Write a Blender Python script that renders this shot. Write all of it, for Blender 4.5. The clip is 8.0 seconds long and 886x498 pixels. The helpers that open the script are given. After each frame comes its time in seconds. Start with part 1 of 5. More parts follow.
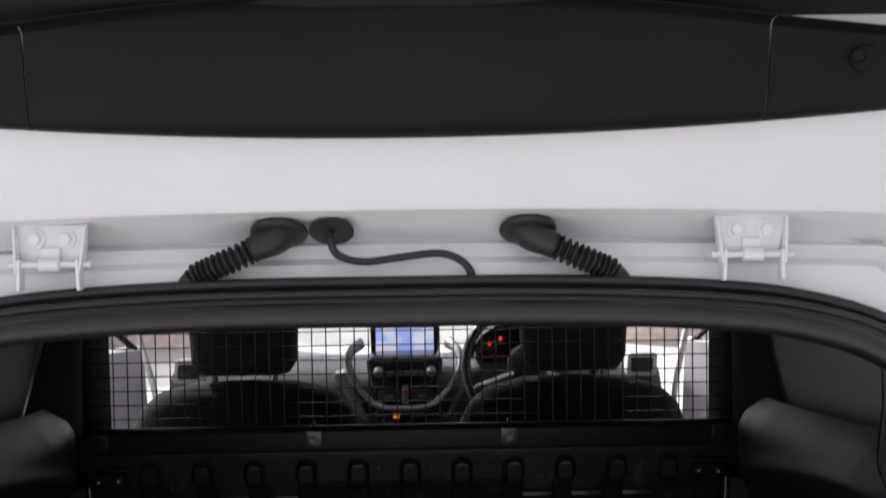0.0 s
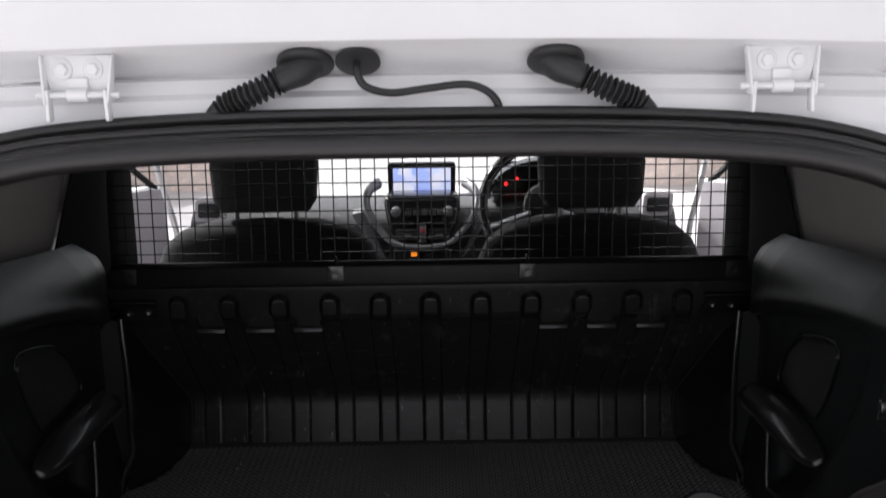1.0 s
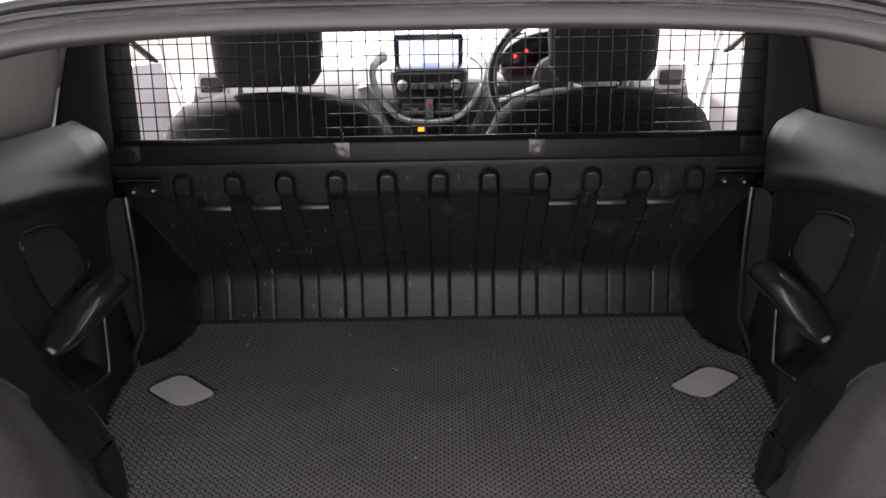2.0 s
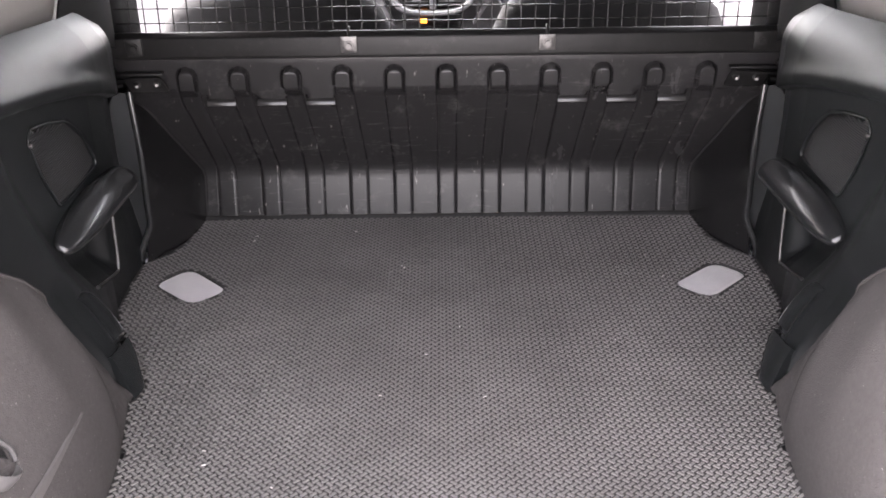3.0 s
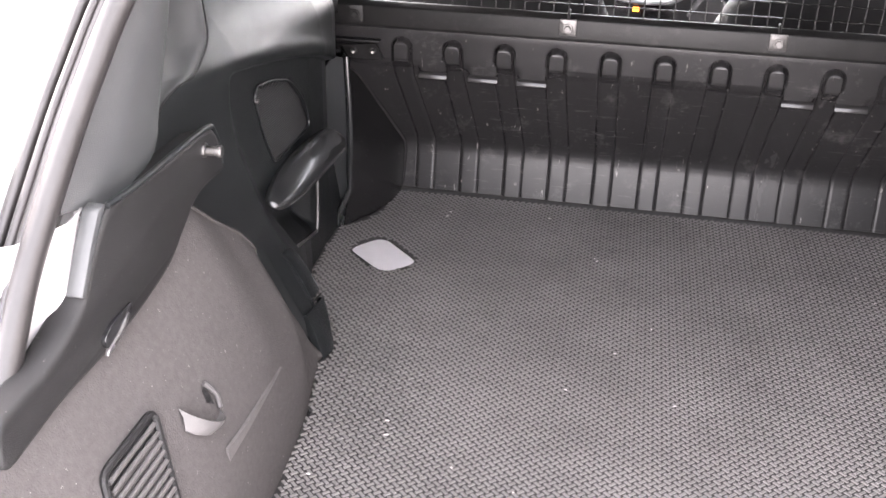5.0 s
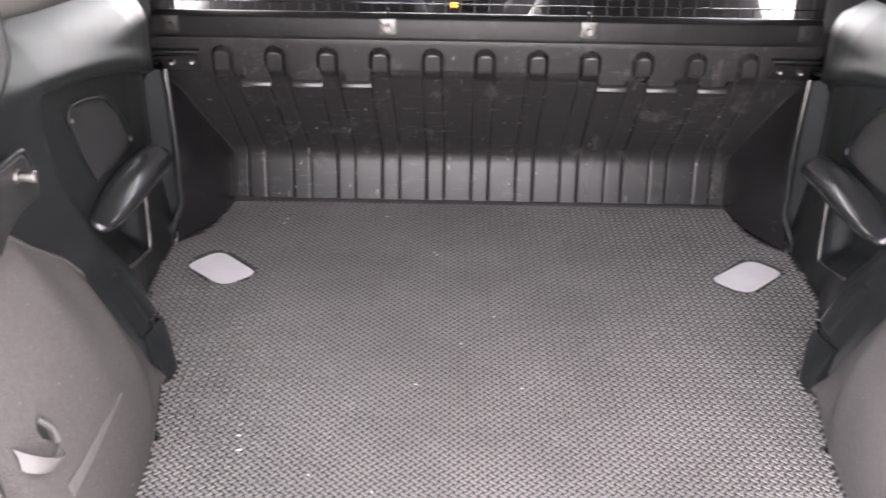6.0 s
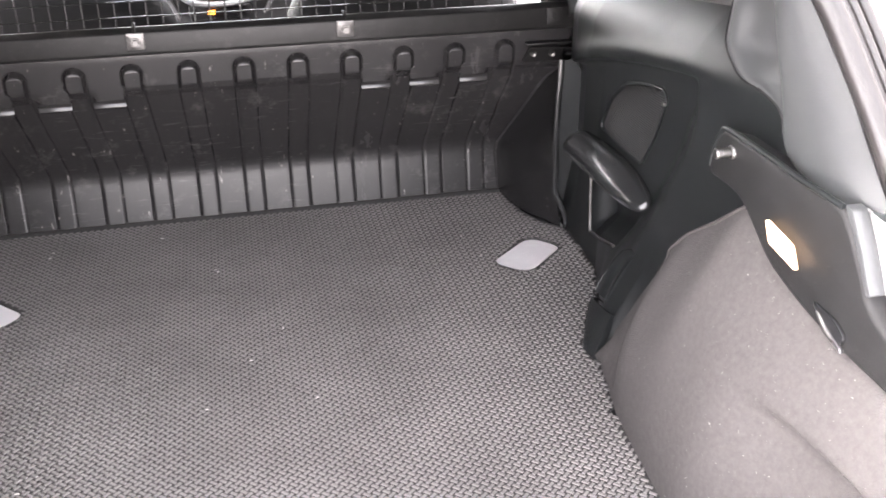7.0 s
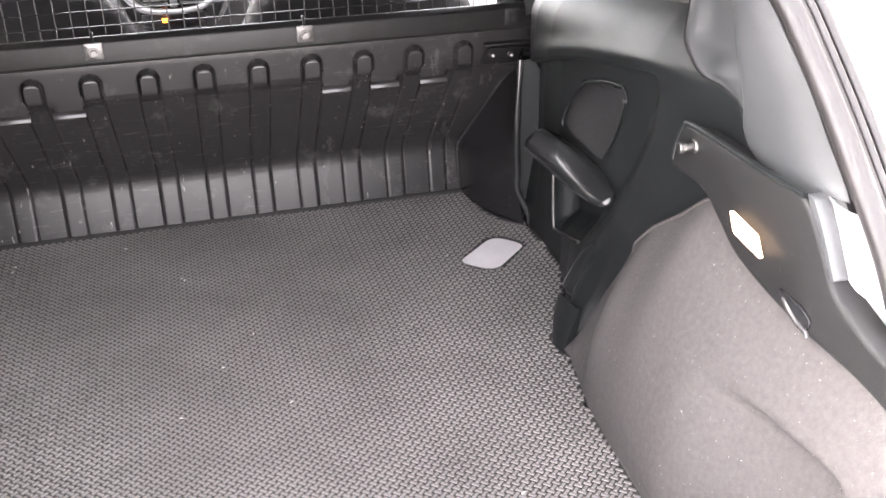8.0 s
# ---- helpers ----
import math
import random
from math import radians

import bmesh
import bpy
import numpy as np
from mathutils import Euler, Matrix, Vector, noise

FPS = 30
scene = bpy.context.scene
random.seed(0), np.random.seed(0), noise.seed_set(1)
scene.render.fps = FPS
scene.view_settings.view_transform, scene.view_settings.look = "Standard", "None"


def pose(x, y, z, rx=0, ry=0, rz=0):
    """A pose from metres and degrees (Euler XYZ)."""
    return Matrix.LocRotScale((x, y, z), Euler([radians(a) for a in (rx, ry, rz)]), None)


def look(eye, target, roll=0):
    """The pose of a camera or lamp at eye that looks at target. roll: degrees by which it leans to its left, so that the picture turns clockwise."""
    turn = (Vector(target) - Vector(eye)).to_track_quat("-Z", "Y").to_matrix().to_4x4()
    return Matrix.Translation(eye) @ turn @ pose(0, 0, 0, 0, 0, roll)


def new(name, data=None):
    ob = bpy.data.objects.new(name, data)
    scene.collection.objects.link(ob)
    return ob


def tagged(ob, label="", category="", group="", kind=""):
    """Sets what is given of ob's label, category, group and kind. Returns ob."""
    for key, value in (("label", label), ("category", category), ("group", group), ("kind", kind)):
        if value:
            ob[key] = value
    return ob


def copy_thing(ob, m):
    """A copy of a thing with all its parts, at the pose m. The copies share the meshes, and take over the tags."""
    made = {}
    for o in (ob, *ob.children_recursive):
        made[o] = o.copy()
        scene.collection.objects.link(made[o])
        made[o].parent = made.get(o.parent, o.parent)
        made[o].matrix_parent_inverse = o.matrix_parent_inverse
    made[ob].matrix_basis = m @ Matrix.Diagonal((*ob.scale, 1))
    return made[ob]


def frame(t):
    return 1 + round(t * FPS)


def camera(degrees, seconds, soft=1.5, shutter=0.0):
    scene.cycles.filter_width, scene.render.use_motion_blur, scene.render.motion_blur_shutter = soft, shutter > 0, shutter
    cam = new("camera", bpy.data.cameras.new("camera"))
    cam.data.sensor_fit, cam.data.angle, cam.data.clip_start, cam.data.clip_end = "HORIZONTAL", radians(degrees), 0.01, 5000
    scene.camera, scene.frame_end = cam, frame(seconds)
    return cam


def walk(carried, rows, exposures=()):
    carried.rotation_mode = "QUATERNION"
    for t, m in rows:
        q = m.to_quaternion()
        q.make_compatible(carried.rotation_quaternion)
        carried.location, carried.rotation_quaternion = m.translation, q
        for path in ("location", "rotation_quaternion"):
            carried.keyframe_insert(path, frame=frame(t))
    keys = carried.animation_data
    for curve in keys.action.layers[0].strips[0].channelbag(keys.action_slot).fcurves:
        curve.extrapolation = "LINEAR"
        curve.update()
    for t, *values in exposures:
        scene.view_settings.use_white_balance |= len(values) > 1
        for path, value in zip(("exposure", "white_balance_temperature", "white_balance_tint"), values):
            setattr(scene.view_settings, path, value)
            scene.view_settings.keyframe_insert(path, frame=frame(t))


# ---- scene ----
cam = camera(48.2, 8.0, shutter=0.3)
PATH = [
    (0, (0.041, -0.719, 0.905), (0.072, 1.277, 0.775), -0.8),
    (0.5, (0.032, -0.723, 0.902), (0.046, 1.25, 0.573), -0.8),
    (1, (0.024, -0.73, 0.892), (0.027, 1.222, 0.453), -0.8),
    (1.5, (0.031, -0.717, 0.89), (0.015, 1.179, 0.254), -1.1),
    (1.7, (0.032, -0.709, 0.889), (0.01, 1.179, 0.23), -1.2),
    (2.8, (-0.025, -0.698, 0.899), (-0.006, 1.12, 0.066), -0.5),
    (3, (-0.011, -0.694, 0.901), (-0.011, 1.099, 0.016), -0.7),
    (3.5, (-0.035, -0.699, 0.902), (-0.095, 1.084, -0.003), 0.1),
    (4, (-0.067, -0.696, 0.899), (-0.288, 1.073, -0.008), 0.7),
    (4.2, (-0.08, -0.692, 0.892), (-0.329, 1.074, -0.012), 1.0),
    (5.3, (-0.082, -0.66, 0.896), (-0.403, 1.085, -0.027), 1.5),
    (5.5, (-0.077, -0.657, 0.901), (-0.352, 1.095, -0.024), 1.8),
    (6, (-0.068, -0.672, 0.897), (-0.076, 1.107, -0.016), 0.9),
    (6.5, (-0.051, -0.668, 0.899), (0.158, 1.101, -0.01), 0.4),
    (7, (-0.025, -0.656, 0.896), (0.356, 1.081, -0.019), -0.4),
    (7.5, (-0.022, -0.66, 0.894), (0.428, 1.062, -0.018), -1.1),
    (8, (-0.05, -0.665, 0.901), (0.42, 1.051, -0.011), -0.9),
]
EXPOSURES = [(0, 0.12, 6350, 13), (0.5, 0.25, 6350, 13), (1.0, 0.45, 6350, 13), (1.5, 0.9, 6450, 15), (1.7, 1.25, 6500, 15), (2.2, 2.7, 6600, 16), (2.8, 3.6, 6600, 18), (3.5, 4.15, 6600, 18), (8.0, 4.36, 6650, 16)]
walk(cam, [(t, look(eye, target, roll)) for t, eye, target, roll in PATH], EXPOSURES)

SKY, SKY_WHITE, SUN = 0.12, 6.5, 5.0
LAMP_POWER, GLOW = 0.30, 0.35


# ---- world and light ----
def key(m, kind, **values):
    """A node of that kind, with its inputs or attributes set."""
    n = m.node_tree.nodes.new(kind)
    for k, v in values.items():
        n.inputs[k.replace("_", " ")].default_value = v
    return n


world = bpy.data.worlds.new("overcast_sky")
scene.world = world
world.use_nodes = True
sky = world.node_tree.nodes.new("ShaderNodeTexSky")
sky.sky_type, sky.sun_disc = "NISHITA", False
sky.sun_elevation, sky.sun_rotation = radians(43), radians(-60.3)
sky.air_density, sky.dust_density, sky.ozone_density = 1.0, 4.0, 1.0
haze = world.node_tree.nodes.new("ShaderNodeMixRGB")
haze.inputs["Fac"].default_value = 0.75
haze.inputs["Color2"].default_value = (SKY_WHITE, SKY_WHITE * 0.985, SKY_WHITE * 0.99, 1)
world.node_tree.links.new(sky.outputs["Color"], haze.inputs["Color1"])
background = world.node_tree.nodes["Background"]
world.node_tree.links.new(haze.outputs["Color"], background.inputs["Color"])
background.inputs["Strength"].default_value = SKY

sun_data = bpy.data.lights.new("sun", "SUN")
sun_data.energy, sun_data.angle, sun_data.color = SUN, radians(6), (1.0, 0.97, 0.94)
sun = new("sun", sun_data)
sun.matrix_world = look((-7.0, 4.5, 7.5), (0, 0.5, 0))


# ---- materials ----
def material(name, colour, rough=0.5, metal=0.0, grain=0.0, grain_size=900.0, stains=0.0, stain_size=7.0, spec=0.5, coat=0.0, speck=0.0, speck_size=160.0, scuff=0.0, streak=0.0, stretch=(1, 1, 1)):
    """A surface with fine relief (grain), broad blotches (stains) and small pale specks of dust."""
    m = bpy.data.materials.new(name)
    m.use_nodes = True
    t, link = m.node_tree, m.node_tree.links.new
    b = t.nodes["Principled BSDF"]
    b.inputs["Roughness"].default_value, b.inputs["Metallic"].default_value = rough, metal
    b.inputs["Specular IOR Level"].default_value, b.inputs["Coat Weight"].default_value = spec, coat
    b.inputs["Coat Roughness"].default_value = 0.08
    where = t.nodes.new("ShaderNodeTexCoord")
    place = key(m, "ShaderNodeMapping", Scale=stretch)
    link(where.outputs["Object"], place.inputs["Vector"])
    base = None
    if stains:
        n = key(m, "ShaderNodeTexNoise", Scale=stain_size, Detail=6.0, Roughness=0.65)
        link(place.outputs["Vector"], n.inputs["Vector"])
        ramp = key(m, "ShaderNodeMapRange", From_Min=0.3, From_Max=0.7, To_Min=1 - stains, To_Max=1 + stains)
        link(n.outputs["Fac"], ramp.inputs["Value"])
        mix = t.nodes.new("ShaderNodeVectorMath")
        mix.operation = "SCALE"
        mix.inputs[0].default_value = colour
        link(ramp.outputs["Result"], mix.inputs["Scale"])
        base = mix.outputs["Vector"]
        rr = key(m, "ShaderNodeMapRange", From_Min=0.3, From_Max=0.7, To_Min=max(rough - 0.16 * stains, 0.03), To_Max=min(rough + 0.16 * stains, 1))
        link(n.outputs["Fac"], rr.inputs["Value"])
        link(rr.outputs["Result"], b.inputs["Roughness"])
    if scuff:
        v = key(m, "ShaderNodeTexNoise", Scale=13.0, Detail=12.0, Roughness=0.78)
        link(where.outputs["Object"], v.inputs["Vector"])
        cut = key(m, "ShaderNodeMapRange", From_Min=0.55, From_Max=0.74, To_Min=0.0, To_Max=scuff)
        link(v.outputs["Fac"], cut.inputs["Value"])
        worn = t.nodes.new("ShaderNodeMixRGB")
        worn.inputs["Color1"].default_value = (*colour, 1)
        worn.inputs["Color2"].default_value = (0.16, 0.152, 0.15, 1)
        link(cut.outputs["Result"], worn.inputs["Fac"])
        if base:
            link(base, worn.inputs["Color1"])
        base = worn.outputs["Color"]
    if streak:
        run = key(m, "ShaderNodeMapping", Scale=(16, 16, 150))
        link(where.outputs["Object"], run.inputs["Vector"])
        v = key(m, "ShaderNodeTexNoise", Scale=1.0, Detail=5.0, Roughness=0.7)
        link(run.outputs["Vector"], v.inputs["Vector"])
        broad = key(m, "ShaderNodeTexNoise", Scale=5.0, Detail=3.0)
        link(where.outputs["Object"], broad.inputs["Vector"])
        cut = key(m, "ShaderNodeMapRange", From_Min=0.59, From_Max=0.71, To_Min=0.0, To_Max=streak)
        link(v.outputs["Fac"], cut.inputs["Value"])
        some = key(m, "ShaderNodeMapRange", From_Min=0.46, From_Max=0.62)
        link(broad.outputs["Fac"], some.inputs["Value"])
        both = t.nodes.new("ShaderNodeMath")
        both.operation = "MULTIPLY"
        link(cut.outputs["Result"], both.inputs[0])
        link(some.outputs["Result"], both.inputs[1])
        rub = t.nodes.new("ShaderNodeMixRGB")
        rub.inputs["Color1"].default_value = (*colour, 1)
        rub.inputs["Color2"].default_value = (0.24, 0.23, 0.23, 1)
        link(both.outputs["Value"], rub.inputs["Fac"])
        if base:
            link(base, rub.inputs["Color1"])
        base = rub.outputs["Color"]
    if speck:
        v = key(m, "ShaderNodeTexNoise", Scale=speck_size, Detail=3.0, Roughness=0.7)
        link(place.outputs["Vector"], v.inputs["Vector"])
        cut = key(m, "ShaderNodeMapRange", From_Min=0.68, From_Max=0.76, To_Min=0.0, To_Max=speck)
        link(v.outputs["Fac"], cut.inputs["Value"])
        dust = t.nodes.new("ShaderNodeMixRGB")
        dust.inputs["Color1"].default_value = (*colour, 1)
        dust.inputs["Color2"].default_value = (0.55, 0.52, 0.5, 1)
        link(cut.outputs["Result"], dust.inputs["Fac"])
        if base:
            link(base, dust.inputs["Color1"])
        base = dust.outputs["Color"]
    if base:
        link(base, b.inputs["Base Color"])
    else:
        b.inputs["Base Color"].default_value = (*colour, 1)
    if grain:
        n = key(m, "ShaderNodeTexNoise", Scale=grain_size, Detail=2.0)
        link(where.outputs["Object"], n.inputs["Vector"])
        bump = key(m, "ShaderNodeBump", Strength=grain, Distance=0.0006)
        link(n.outputs["Fac"], bump.inputs["Height"])
        link(bump.outputs["Normal"], b.inputs["Normal"])
    return m


def glowing(name, colour, strength):
    m = bpy.data.materials.new(name)
    m.use_nodes = True
    b = m.node_tree.nodes["Principled BSDF"]
    b.inputs["Base Color"].default_value = (*colour, 1)
    b.inputs["Emission Color"].default_value, b.inputs["Emission Strength"].default_value = (*colour, 1), strength
    return m


def glass(name, tint, rough=0.0):
    m = bpy.data.materials.new(name)
    m.use_nodes = True
    b = m.node_tree.nodes["Principled BSDF"]
    b.inputs["Base Color"].default_value, b.inputs["Roughness"].default_value = (*tint, 1), rough
    b.inputs["Transmission Weight"].default_value, b.inputs["IOR"].default_value = 1.0, 1.45
    return m


WHITE = material("white_body_paint", (0.83, 0.83, 0.84), 0.26, stains=0.03, stain_size=5, coat=0.4)
FLOOR_WHITE = material("white_primer_floor", (0.89, 0.86, 0.88), 0.42, stains=0.04, stain_size=20)
TRIM = material("black_grained_plastic", (0.0120, 0.0118, 0.0120), 0.47, grain=0.6, grain_size=900, stains=0.18, stain_size=9, spec=0.22, speck=0.18, speck_size=150)
GATE_TRIM = material("deep_black_grained_plastic", (0.0088, 0.0088, 0.0093), 0.50, grain=0.6, grain_size=900, stains=0.15, stain_size=9, spec=0.16, speck=0.06, speck_size=150)
SOFT_TRIM = material("soft_black_trim", (0.0098, 0.0110, 0.0115), 0.31, grain=0.5, grain_size=1100, stains=0.16, stain_size=6, spec=0.38)
ABS = material("scuffed_black_abs", (0.0175, 0.0167, 0.0171), 0.26, grain=0.5, grain_size=420, stains=0.10, stain_size=11, spec=0.36, speck=0.35, speck_size=85, scuff=0.30, streak=0.20, stretch=(1, 1, 0.22))
STEEL = material("black_painted_steel", (0.010, 0.0097, 0.0097), 0.46, grain=0.4, grain_size=300, stains=0.3, stain_size=25, scuff=0.16, spec=0.28)
# Lighter, shinier copy of the mesh steel: level wires' highlight put into colour.
LIT_WIRE = material("lit_black_wire", (0.018, 0.0175, 0.0175), 0.19, stains=0.2, stain_size=40)
GLOSS = material("polished_black_abs", (0.03, 0.029, 0.029), 0.2, grain=0.2, stains=0.2, stain_size=30)
# The panel's ABS again, darker: the wings' shade is put into this base.
WING = material("shaded_black_abs", (0.0118, 0.0114, 0.0117), 0.24, grain=0.25, grain_size=600, stains=0.2, stain_size=12, spec=0.4, speck=0.15, speck_size=90)
PAD = material("satin_black_pad", (0.016, 0.0165, 0.017), 0.15, grain=0.2, grain_size=1400, stains=0.2, stain_size=14, coat=0.5)
LINING = material("matt_black_lining", (0.010, 0.010, 0.0105), 0.85, grain=0.6, grain_size=700, stains=0.2, spec=0.2)
GRID = material("dark_grey_grille", (0.030, 0.029, 0.029), 0.5, stains=0.1)
ZINC = material("zinc_plated_steel", (0.20, 0.195, 0.19), 0.42, metal=1.0, stains=0.2, stain_size=60)
BRACKET = material("dull_zinc_plate", (0.105, 0.102, 0.10), 0.40, metal=1.0, stains=0.35, stain_size=90, scuff=0.2)
CHROME = material("polished_metal", (0.34, 0.335, 0.33), 0.36, metal=1.0, stains=0.1, stain_size=80)
CARPET = material("grey_felt_carpet", (0.056, 0.052, 0.0512), 0.95, grain=1.0, grain_size=420, stains=0.15, stain_size=130, spec=0.12, speck=0.36, speck_size=170)
PRESSED = material("pressed_grey_felt", (0.080, 0.075, 0.074), 0.8, grain=0.6, grain_size=420, stains=0.1, stain_size=60, spec=0.2)
# Far darker than the weave: shade in its gaps is put into this colour.
RUBBER = material("black_rubber_mat", (0.020, 0.0190, 0.0187), 0.7, grain=0.3, grain_size=500, stains=0.2, stain_size=4)
WEAVE = material("rubber_weave", (0.130, 0.1225, 0.120), 0.40, grain=0.4, grain_size=1500, stains=0.22, stain_size=4.5, speck=0.12, speck_size=130)
PILLAR_GREY = material("dark_grey_pillar_plastic", (0.041, 0.0428, 0.0438), 0.40, grain=0.5, grain_size=1000, stains=0.12, stain_size=6)
SEAL = material("seal_rubber", (0.0190, 0.0174, 0.0174), 0.33, grain=0.3, grain_size=900, stains=0.15, stain_size=20)
BOOT = material("matt_rubber_boot", (0.020, 0.020, 0.021), 0.5, grain=0.3, grain_size=700, stains=0.2, stain_size=40)
HEADLINER = material("dark_headliner_felt", (0.03, 0.03, 0.03), 0.95, grain=0.8, grain_size=800, stains=0.1)
BLANK = material("grey_blanking_panel", (0.25, 0.236, 0.226), 0.6, grain=0.3, stains=0.08, stain_size=5)
SEAT = material("black_seat_fabric", (0.013, 0.013, 0.0138), 0.9, grain=1.0, grain_size=500, stains=0.2, stain_size=8)
DASH = material("grey_dashboard_skin", (0.030, 0.030, 0.0315), 0.45, grain=0.6, grain_size=500, stains=0.12, stain_size=6)
SILVER = material("satin_silver_trim", (0.24, 0.24, 0.247), 0.32, metal=0.8, stains=0.1, stain_size=20)
DOOR_CARD = material("pale_grey_door_card", (0.29, 0.275, 0.29), 0.6, grain=0.5, stains=0.06, stain_size=5)
CONCRETE = material("pale_concrete", (0.60, 0.59, 0.585), 0.85, grain=0.8, grain_size=60, stains=0.2, stain_size=0.7)
HEDGE = material("hedge_leaves", (0.05, 0.11, 0.035), 0.6, stains=0.4, stain_size=3)
PIANO = material("gloss_black_panel", (0.012, 0.012, 0.013), 0.15, stains=0.1)
PALE = material("pale_grey_paint", (0.30, 0.29, 0.292), 0.4, stains=0.06, stain_size=30)
GLASS = glass("clear_glass", (0.93, 0.96, 0.95))
FRIT = material("frit_band", (0.03, 0.03, 0.03), 0.3, stains=0.1)
LAMP = glowing("lit_load_lamp", (1.0, 0.66, 0.38), LAMP_POWER)
AMBER = glowing("amber_lamp", (1.0, 0.28, 0.02), 1.6 * GLOW)
RED = glowing("red_lamp", (1.0, 0.02, 0.02), 3.0 * GLOW)


def screen_material():
    """A lit map: pale blocks with a blue margin."""
    m = glowing("lit_screen", (0.6, 0.7, 1.0), 1.3 * GLOW)
    t, link = m.node_tree, m.node_tree.links.new
    where = t.nodes.new("ShaderNodeTexCoord")
    v = key(m, "ShaderNodeTexVoronoi", Scale=26.0)
    v.feature = "F1"
    link(where.outputs["Object"], v.inputs["Vector"])
    ramp = t.nodes.new("ShaderNodeValToRGB")
    ramp.color_ramp.elements[0].color, ramp.color_ramp.elements[1].color = (0.30, 0.42, 1.0, 1), (0.95, 0.93, 1.0, 1)
    ramp.color_ramp.elements[0].position, ramp.color_ramp.elements[1].position = 0.25, 0.55
    link(v.outputs["Color"], ramp.inputs["Fac"])
    link(ramp.outputs["Color"], t.nodes["Principled BSDF"].inputs["Emission Color"])
    return m


SCREEN = screen_material()


# ---- shaping ----
def part(name, bm, mat, parent=None, label="", smooth=True, angle=40):
    """Links a bmesh as one mesh object, under its parent if it has one."""
    me = bpy.data.meshes.new(name)
    bm.to_mesh(me)
    bm.free()
    return linked(name, me, mat, parent, label, smooth, angle)


def linked(name, me, mat, parent=None, label="", smooth=True, angle=40):
    me.materials.append(mat)
    if smooth:
        me.shade_smooth()
        me.set_sharp_from_angle(angle=radians(angle))
    ob = new(name, me)
    if parent:
        ob.parent = parent
    return tagged(ob, label) if label else ob


def thing(name, label, category, at=(0, 0, 0), group="", kind=""):
    ob = new(name)
    ob.empty_display_size = 0.05
    ob.location = at
    return tagged(ob, label, category, group, kind)


def box(x0, x1, y0, y1, z0, z1, bevel=0.0, steps=2):
    bm = bmesh.new()
    bmesh.ops.create_cube(bm, size=1)
    for v in bm.verts:
        v.co = Vector(((x0 + x1) / 2 + v.co.x * (x1 - x0), (y0 + y1) / 2 + v.co.y * (y1 - y0), (z0 + z1) / 2 + v.co.z * (z1 - z0)))
    if bevel:
        bmesh.ops.bevel(bm, geom=bm.edges[:], offset=bevel, segments=steps, affect="EDGES", profile=0.5, clamp_overlap=True)
    return bm


def joined(*parts):
    bm = bmesh.new()
    for p in parts:
        me = bpy.data.meshes.new("piece")
        p.to_mesh(me)
        p.free()
        bm.from_mesh(me)
        bpy.data.meshes.remove(me)
    return bm


def curve(points, n):
    """n points along a smooth line through the given ones."""
    p = [Vector(q) for q in points]
    seg, out = len(p) - 1, []
    for k in range(n):
        u = k / (n - 1) * seg
        i = min(int(u), seg - 1)
        f = u - i
        a, b, c, d = p[max(i - 1, 0)], p[i], p[i + 1], p[min(i + 2, seg)]
        out.append(0.5 * ((2 * b) + (c - a) * f + (2 * a - 5 * b + 4 * c - d) * f * f + (3 * b - a - 3 * c + d) * f ** 3))
    return out


def bent(points, n):
    """n points along straight lines from one given point to the next."""
    p = [Vector(q) for q in points]
    out = []
    for k in range(n):
        u = k / (n - 1) * (len(p) - 1)
        i = min(int(u), len(p) - 2)
        out.append(p[i].lerp(p[i + 1], u - i))
    return out


def skin(rows, thick=0.0, close=False):
    """A sheet over rows of points, thickened away from its face."""
    bm = bmesh.new()
    grid = [[bm.verts.new(p) for p in row] for row in rows]
    for a, b in zip(grid, grid[1:]):
        ring = range(len(a) if close else len(a) - 1)
        for k in ring:
            j = (k + 1) % len(a)
            bm.faces.new((a[k], a[j], b[j], b[k]))
    if thick:
        bmesh.ops.recalc_face_normals(bm, faces=bm.faces)
        bmesh.ops.solidify(bm, geom=bm.faces[:], thickness=thick)
    bmesh.ops.recalc_face_normals(bm, faces=bm.faces)
    return bm


def sweep(points, outline, closed=False, up=None, caps=True):
    """A tube along points; outline(k, n) gives the ring there as (side, up) offsets."""
    n, rings = len(points), []
    last = None
    for k, p in enumerate(points):
        d = (points[min(k + 1, n - 1)] - points[max(k - 1, 0)]).normalized()
        if up is not None:
            s = d.cross(Vector(up)).normalized()
        elif last is None:
            s = d.cross(Vector((0, 0, 1)) if abs(d.z) < 0.9 else Vector((0, 1, 0))).normalized()
        else:
            s = (last - d * last.dot(d)).normalized()
        last = s
        w = s.cross(d)
        rings.append([p + s * a + w * b for a, b in outline(k, n)])
    bm = skin(rings, close=True)
    if caps:
        bm.verts.ensure_lookup_table()
        m = len(rings[0])
        bm.faces.new(bm.verts[:m])
        bm.faces.new(bm.verts[-m:])
        bmesh.ops.recalc_face_normals(bm, faces=bm.faces)
    return bm


def circle(r, n=12):
    return [(r * math.cos(2 * math.pi * k / n), r * math.sin(2 * math.pi * k / n)) for k in range(n)]


def tube(points, r, n=12, smooth_steps=0):
    pts = curve(points, smooth_steps) if smooth_steps else [Vector(p) for p in points]
    ring = circle(r, n)
    return sweep(pts, lambda k, m: ring)


